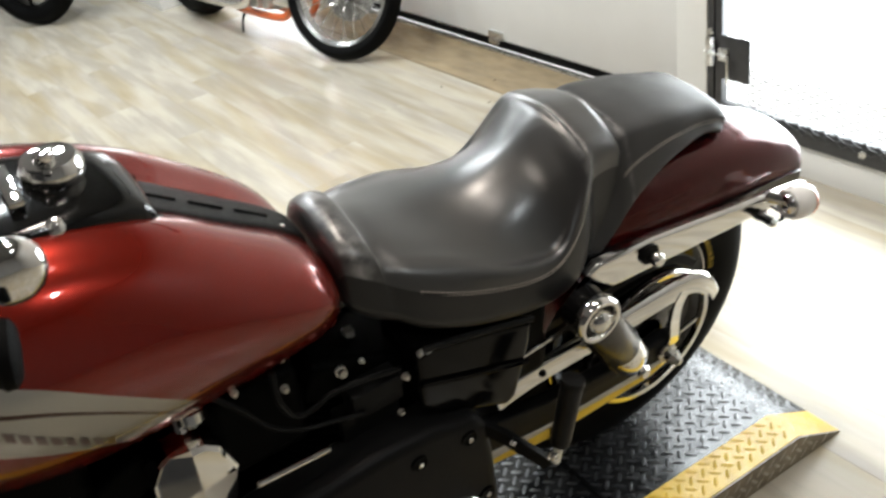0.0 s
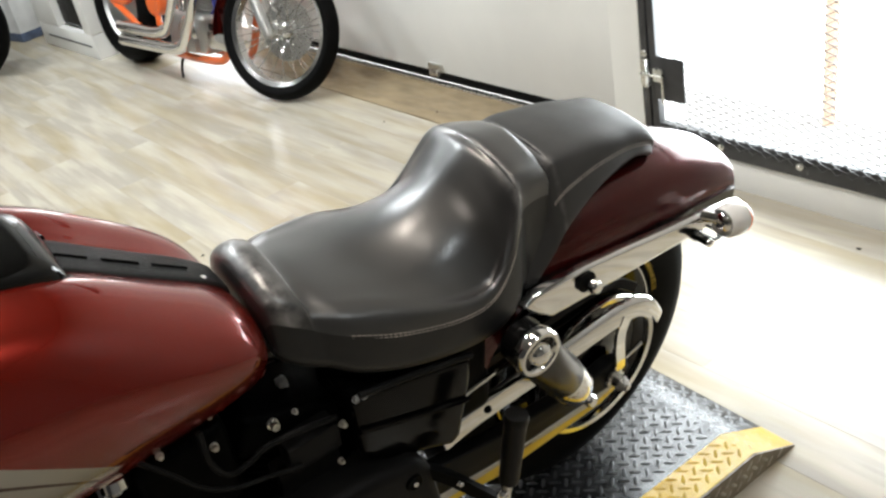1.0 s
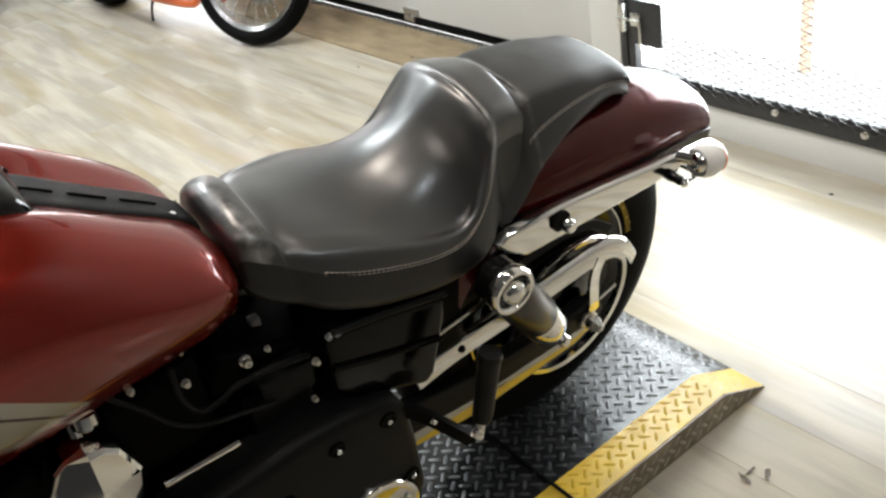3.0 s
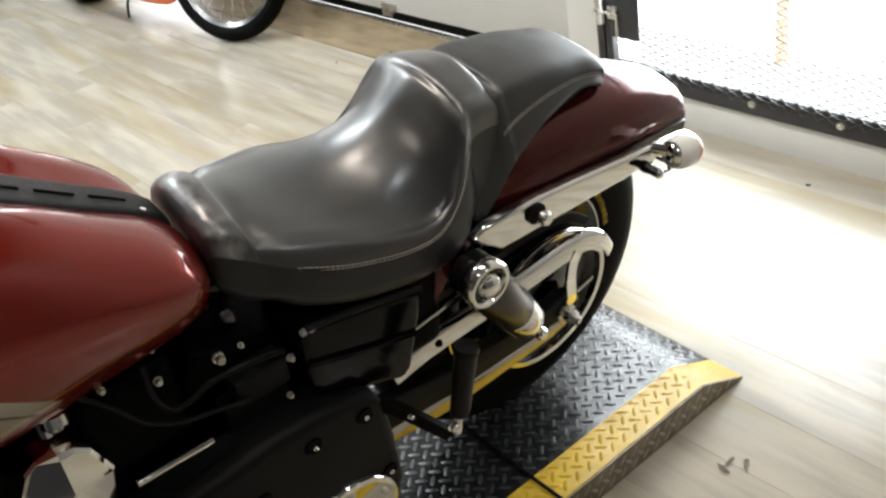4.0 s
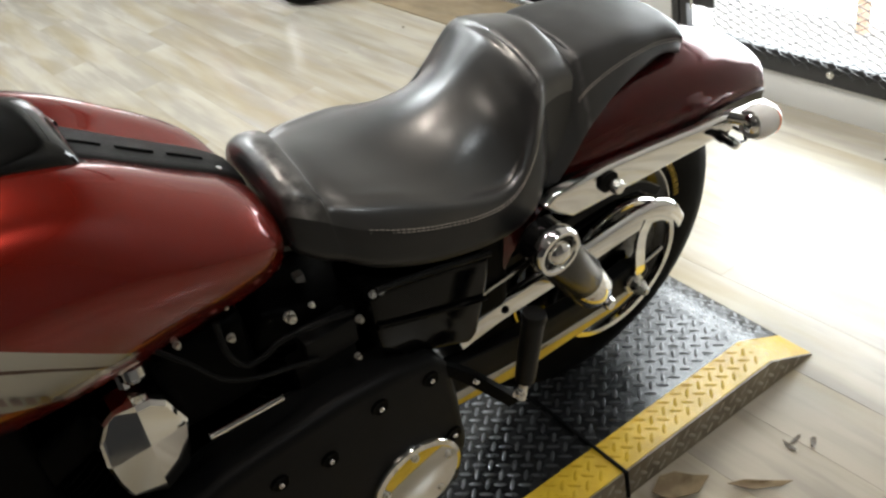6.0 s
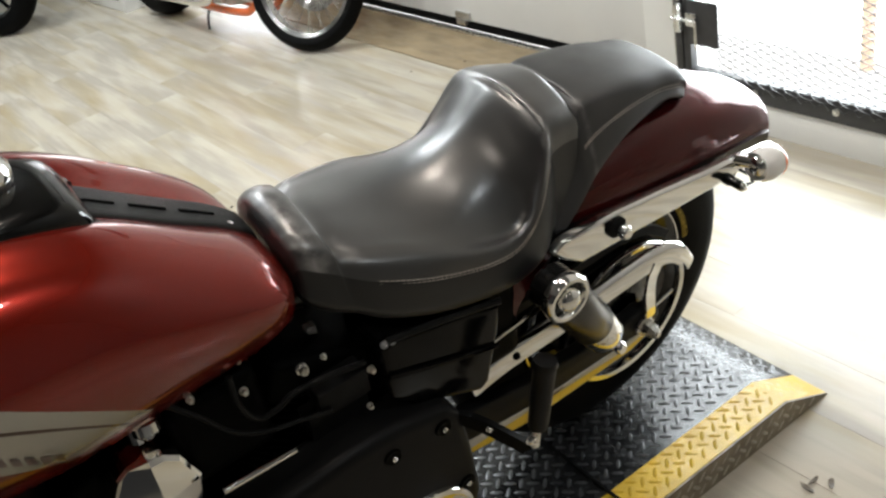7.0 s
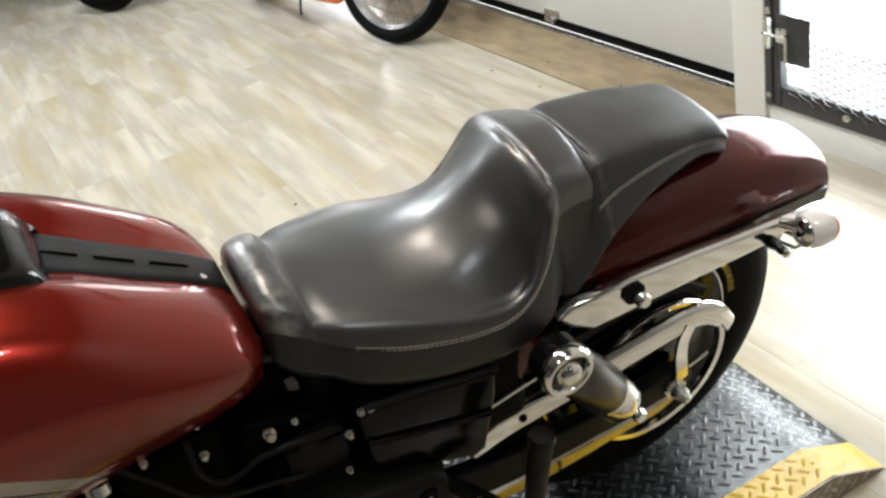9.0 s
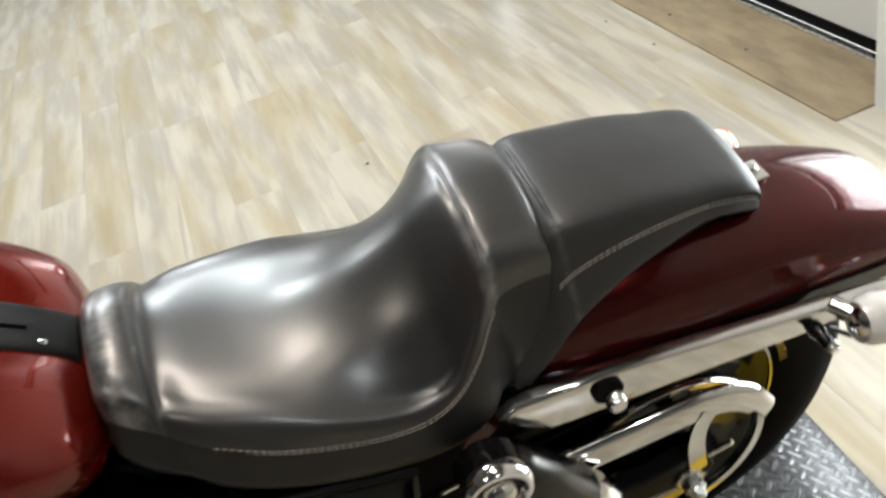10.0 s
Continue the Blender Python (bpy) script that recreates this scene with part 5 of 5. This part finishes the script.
for y in (-0.07, 0.07):
    part("frame_tube", tube([(0.34, y * 0.4, 0.97), (0.75, y * 0.6, 0.86), (1.02, y, 0.72), (1.10, y * 1.3, 0.50), (1.24, y * 1.5, 0.36), (1.42, y * 1.6, 0.34)], 0.018, 12, 6), ORANGE, chop, fr)
    part("frame_tube", tube([(0.98, y, 0.78), (1.00, y * 1.1, 0.50), (0.97, y * 1.2, 0.20)], 0.016, 12, 6), ORANGE, chop, fr)
part("oil_tank", turned([(0, -0.10), (0.06, -0.10), (0.07, -0.09), (0.07, 0.09), (0.06, 0.10), (0, 0.10)], 28, (1.00, 0, 0.36), (1.00, 1, 0.36)), ORANGE, chop, "round orange oil tank")
eng = part("engine", box(0.50, 0.84, -0.10, 0.11, 0.15, 0.34, 0.035, seg=3), ALU, chop, "polished V-twin engine")
part("timing_cover", turned([(0, 0), (0.075, 0), (0.078, 0.012), (0.068, 0.024), (0, 0.028)], 30, (0.62, 0.108, 0.25), (0.62, 1, 0.25)), CHROME_SOFT, eng)
part("cam_cover", box(0.54, 0.66, 0.10, 0.135, 0.16, 0.23, 0.012), ALU, eng)
for ux, tilt in ((0.62, -22), (0.72, 22)):
    prof = [(0, -0.03), (0.052, -0.03)]
    for k in range(10):
        prof += [(0.052, 0.016 * k), (0.072, 0.016 * k + 0.001), (0.072, 0.016 * k + 0.006), (0.052, 0.016 * k + 0.008)]
    cyl = turned(prof + [(0.06, 0.165), (0.085, 0.18), (0.085, 0.25), (0.06, 0.27), (0, 0.27)], 26)
    cyl.transform(pose(ux, 0, 0.34, 0, tilt, 0))
    part("cylinder", cyl, ALU, eng, "finned bright cylinder")
    for dy in (-0.02, 0.02):
        a = Matrix.Translation((ux, 0, 0.34)) @ Euler((0, radians(tilt), 0)).to_matrix().to_4x4()
        part("pushrod_tube", rod(a @ Vector((dy, 0.085, -0.10)), a @ Vector((dy, 0.075, 0.20)), 0.009, 10), CHROME_SOFT, eng)
part("exhaust_pipe", tube([(0.60, 0.09, 0.60), (0.60, 0.16, 0.50), (0.66, 0.165, 0.38), (0.74, 0.165, 0.27), (0.84, 0.165, 0.235), (1.00, 0.165, 0.228), (1.26, 0.165, 0.228)], lambda t: 0.023 + 0.008 * (t > 0.5), 16, 6), CHROME_SOFT, chop, "chrome exhaust pipe")
part("exhaust_pipe", tube([(0.46, 0.08, 0.58), (0.44, 0.15, 0.48), (0.50, 0.165, 0.33), (0.58, 0.17, 0.21), (0.68, 0.17, 0.172), (0.90, 0.17, 0.165), (1.24, 0.17, 0.162)], lambda t: 0.023 + 0.008 * (t > 0.5), 16, 6), CHROME_SOFT, chop, "chrome exhaust pipe")
part("air_cleaner", turned([(0, 0), (0.07, 0), (0.082, 0.01), (0.082, 0.045), (0.06, 0.06), (0, 0.064)], 30, (0.67, 0.10, 0.52), (0.67, 1, 0.52)), CHROME_SOFT, eng)
osb = part("starter_box", box(0.29, 0.46, 0.02, 0.11, 0.19, 0.27, 0.012), CHROME_SOFT, chop, "bright box below the downtube")
part("box_cap", box(0.31, 0.45, 0.025, 0.105, 0.272, 0.31, 0.012), BLACK, osb)
part("oil_filter", turned([(0, 0), (0.034, 0), (0.038, 0.006), (0.038, 0.07), (0.03, 0.08), (0, 0.08)], 24, (0.36, 0.06, 0.225), (0.24, 0.06, 0.225)), CHROME_SOFT, osb)
part("kickstand", tube([(0.82, 0.02, 0.13), (0.84, 0.05, 0.09), (0.85, 0.06, 0.04), (0.85, 0.06, -0.010)], 0.007, 8, 5), BLACK, chop)
rw = part("rear_wheel", turned([(0.02, -0.06), (0.10, -0.05), (0.20, -0.06), (0.215, -0.08), (0.215, 0.08), (0.20, 0.06), (0.10, 0.05), (0.02, 0.06)], 48, (1.42, 0, 0.335), (1.42, 1, 0.335)), ALU, chop, "wide rear wheel")
part("tyre", turned([(0.21, -0.08), (0.25, -0.105), (0.29, -0.10), (0.32, -0.07), (0.334, -0.02), (0.334, 0.02), (0.32, 0.07), (0.29, 0.10), (0.25, 0.105), (0.21, 0.08)], 64, (1.42, 0, 0.335), (1.42, 1, 0.335)), RUBBER, rw, "wide black tyre")
tk = [[(x, w * c, z + h * s) for c, s in ((1, 0), (0.8, 0.7), (0, 1), (-0.8, 0.7), (-1, 0), (-0.6, -0.7), (0, -0.8), (0.6, -0.7))] for x, z, w, h in ((0.36, 0.98, 0.05, 0.04), (0.45, 0.99, 0.11, 0.08), (0.65, 0.96, 0.13, 0.09), (0.82, 0.91, 0.10, 0.06), (0.90, 0.88, 0.03, 0.03))]
part("fuel_tank", loft(tk, 5, 3, closed=True), ORANGE, chop, "orange fuel tank")
sd = [[(x, w * c, z + h * s) for c, s in ((1, 0), (0.7, 0.8), (0, 1), (-0.7, 0.8), (-1, 0), (0, -0.6))] for x, z, w, h in ((0.86, 0.86, 0.06, 0.02), (1.0, 0.80, 0.12, 0.03), (1.15, 0.79, 0.14, 0.035), (1.26, 0.85, 0.12, 0.04))]
part("saddle", loft(sd, 5, 3, closed=True), LEATHER, chop)
rag = [[(0.30 + 0.05 * math.sin(a * 2.1 + k) + 0.02 * k, 0.075 + 0.02 * math.sin(3 * a + k), 0.62 - 0.055 * k + 0.01 * math.cos(a)) for a in (0, 0.9, 1.8, 2.7, 3.6, 4.5, 5.4)] for k in range(6)]
part("cloth", loft(rag, 4, 3, closed=True), BLUE, chop, "dark blue cloth hung on the frame")

# dark motorcycle further back: its cast front wheel and fork show
dark = thing("motorcycle", pose(-0.515, 5.15, 0, 4, 0, 110), "dark red motorcycle with black cast front wheel", "motorcycle")
DST = pose(0, 0, 0.325, 0, 0, 18)
cw = part("front_wheel", turned([(0.205, -0.035), (0.222, -0.045), (0.228, -0.04), (0.212, -0.02), (0.212, 0.02), (0.228, 0.04), (0.222, 0.045), (0.205, 0.035), (0.200, 0.02), (0.200, -0.02), (0.205, -0.035)], 56, (0, 0, 0), (0, 1, 0)), BLACK, dark, "black cast wheel", DST)
part("tyre", turned([(0.222, -0.042), (0.25, -0.062), (0.285, -0.065), (0.31, -0.048), (0.325, -0.012), (0.325, 0.012), (0.31, 0.048), (0.285, 0.065), (0.25, 0.062), (0.222, 0.042)], 64, (0, 0, 0), (0, 1, 0)), RUBBER, cw, "black tyre")
part("hub", turned([(0, -0.08), (0.03, -0.08), (0.05, -0.04), (0.05, 0.04), (0.03, 0.08), (0, 0.08)], 24, (0, 0, 0), (0, 1, 0)), BLACK, cw)
for k in range(9):
    a = 2 * math.pi * k / 9
    part("wheel_spoke", tube([(0.04 * math.cos(a), 0.0, 0.04 * math.sin(a)), (0.13 * math.cos(a + 0.08), 0.0, 0.13 * math.sin(a + 0.08)), (0.206 * math.cos(a), 0, 0.206 * math.sin(a))], 0.012, 8, 4), BLACK, cw)
part("brake_disc", turned([(0.06, 0.056), (0.145, 0.056), (0.147, 0.058), (0.145, 0.061), (0.06, 0.061)], 40, (0, 0, 0), (0, -1, 0)), STEEL, cw, "steel brake disc")
for y in (-0.105, 0.105):
    part("fork_leg", turned([(0, -0.04), (0.024, -0.04), (0.027, -0.01), (0.027, 0.36), (0.020, 0.38), (0.020, 0.75), (0, 0.75)], 20, (0, y, 0.0), (0.30, y, 0.70)), CHROME_SOFT, dark, "chrome fork leg", DST)
fend = [[(0.352 * math.cos(radians(a)), 0.078 * b, 0.352 * math.sin(radians(a)) - 0.02 * b * b) for b in (-1, -0.7, 0, 0.7, 1)] for a in range(20, 131, 11)]
bm = loft(fend, 2, 2, cap=False)
bmesh.ops.solidify(bm, geom=bm.faces[:], thickness=0.004)
part("front_fender", bm, RED, dark, "dark red front fender", DST)
part("frame", tube([(0.34, 0, 1.0), (0.40, 0.0, 0.60), (0.50, 0.0, 0.25), (0.70, 0, 0.16), (1.1, 0, 0.18), (1.5, 0, 0.33)], 0.03, 12, 6), BLACK, dark)
part("engine", box(0.52, 1.0, -0.14, 0.14, 0.19, 0.62, 0.05, seg=3), DARK, dark, "black engine")
tk2 = [[(x, w * c, z + h * s) for c, s in ((1, 0), (0.8, 0.7), (0, 1), (-0.8, 0.7), (-1, 0), (-0.6, -0.7), (0, -0.8), (0.6, -0.7))] for x, z, w, h in ((0.38, 0.92, 0.05, 0.05), (0.5, 0.92, 0.13, 0.10), (0.75, 0.88, 0.15, 0.10), (0.95, 0.80, 0.05, 0.05))]
part("fuel_tank", loft(tk2, 5, 3, closed=True), RED, dark, "dark red fuel tank")
rw2 = part("rear_wheel", turned([(0.02, -0.05), (0.20, -0.05), (0.215, -0.07), (0.215, 0.07), (0.20, 0.05), (0.02, 0.05)], 40, (1.55, 0, 0.325), (1.55, 1, 0.325)), BLACK, dark)
part("tyre", turned([(0.21, -0.07), (0.25, -0.09), (0.30, -0.075), (0.325, -0.015), (0.325, 0.015), (0.30, 0.075), (0.25, 0.09), (0.21, 0.07)], 56, (1.55, 0, 0.325), (1.55, 1, 0.325)), RUBBER, rw2)

# ---- white plinth with a black bag in its opening, and a storage box ----
PF = pose(-0.004, 5.471, 0) @ Matrix.Rotation(math.atan2(4.635 - 5.471, 0.077 + 0.004), 4, "Z")
plinth = thing("display_plinth", PF, "white painted display plinth with an open front", "plinth")
part("base", box(0.0, 0.84, 0.0, 0.42, 0.0, 0.145, 0.006), WHITE, plinth)
part("side_panel", box(0.0, 0.34, 0.0, 0.42, 0.147, 0.62, 0.004), WHITE, plinth)
part("side_panel", box(0.74, 0.84, 0.0, 0.42, 0.147, 0.62, 0.004), WHITE, plinth)
part("back_panel", box(0.342, 0.738, 0.38, 0.418, 0.147, 0.62, 0.002), WHITE, plinth)
part("top", box(-0.01, 0.85, -0.01, 0.43, 0.622, 0.66, 0.006), WHITE, plinth)
part("shadow_slot", box(0.12, 0.78, -0.003, 0.01, 0.070, 0.078, 0.001), SATIN, plinth, "narrow dark slot")
bag = tagged(link("bag", box(0.36, 0.72, 0.03, 0.30, 0.146, 0.40, 0.04, seg=3), SATIN, None, "", PF), "black bag standing in the plinth's opening", "bag")
sbox = thing("storage_box", pose(0.02, 5.98, 0, 0, 0, 105), "pale plastic storage box with dark blue lower edge", "box")
part("body", box(-0.24, 0.24, -0.18, 0.18, 0.004, 0.30, 0.02), PLASTIC, sbox)
part("lower_edge", box(-0.245, 0.245, -0.185, 0.185, 0.0, 0.06, 0.012), NAVY, sbox)
part("lid", box(-0.25, 0.25, -0.19, 0.19, 0.302, 0.33, 0.010), PLASTIC, sbox)
for x in (-0.1, 0.1):
    part("clip", box(x - 0.02, x + 0.02, 0.181, 0.192, 0.24, 0.31, 0.003), STEEL, sbox)

# ---- loose bits on the floor ----


def scrap(name, outline, rise, at, label, category, material=PLANK):
    """A torn, curling sheet."""
    bm = bmesh.new()
    c = bm.verts.new((0, 0, 0.0012))
    ring = [bm.verts.new((x, y, 0.0012 + rise * abs(x) / 0.05 + 0.001 * math.sin(9 * i))) for i, (x, y) in enumerate(outline)]
    for i in range(len(ring)):
        bm.faces.new((c, ring[i], ring[(i + 1) % len(ring)]))
    bmesh.ops.subdivide_edges(bm, edges=bm.edges[:], cuts=1, use_grid_fill=True)
    bmesh.ops.solidify(bm, geom=bm.faces[:], thickness=-0.0012)
    return tagged(link(name, bm, material, None, "", at), label, category)


scrap("floor_flap", [(-0.05, -0.02), (-0.02, -0.035), (0.03, -0.028), (0.055, 0.0), (0.03, 0.012), (0.0, 0.03), (-0.03, 0.018)], 0.013, pose(-0.432, -0.052, 0.002, 0, 0, -35), "torn curling edge of floor vinyl beside the platform", "floor scrap", TORN)
scrap("floor_flap", [(-0.05, -0.006), (-0.01, -0.012), (0.04, -0.008), (0.06, 0.0), (0.03, 0.006), (-0.02, 0.008)], 0.009, pose(-0.335, -0.145, 0.002, 0, 0, -45), "torn sliver of floor vinyl beside the platform", "floor scrap", TORN)
rnd = random.Random(4)
for k, (x, y) in enumerate(((-0.20, -0.125), (-0.186, -0.15), (-0.225, -0.13), (0.706, 0.299), (0.66, 2.11), (0.485, 2.24), (-0.497, 1.861), (0.52, 1.95), (0.70, 1.70))):
    o = [((0.006 if k > 2 else 0.016) * rnd.uniform(0.5, 1.3) * math.cos(a), 0.005 * rnd.uniform(0.5, 1.3) * math.sin(a)) for a in (0, 1.0, 2.1, 3.1, 4.2, 5.2)]
    scrap("floor_chip", o, 0.004, pose(x, y, 0.005 if k in (4, 8) else 0.001, 0, 0, 40 * k), "small dark chip lying on the floor", "debris", RUBBER if k > 2 else KNOT)

# ---- floor planks ----
PWID, PLEN = 0.152, 1.22
rnd = random.Random(7)
bm = box(0.0001, PWID - 0.0001, 0.0001, PLEN - 0.0001, -0.0045, 0.0, 0.0004, seg=1)
plank_me = bpy.data.meshes.new("plank")
bm.to_mesh(plank_me)
bm.free()
plank_me.materials.append(PLANK)
for c in range(22):
    off = rnd.random() * PLEN
    for r in range(8):
        y0 = -2.2 + off + r * PLEN
        p = new("plank", plank_me)
        p.parent = floor
        p.matrix_basis = pose(-0.1165 - PWID * (c + 1), y0, 0)
for r in range(2):
    p = new("plank", plank_me)
    p.parent = floor
    p.matrix_basis = pose(-0.1165, PY - (r + 1) * PLEN, 0)
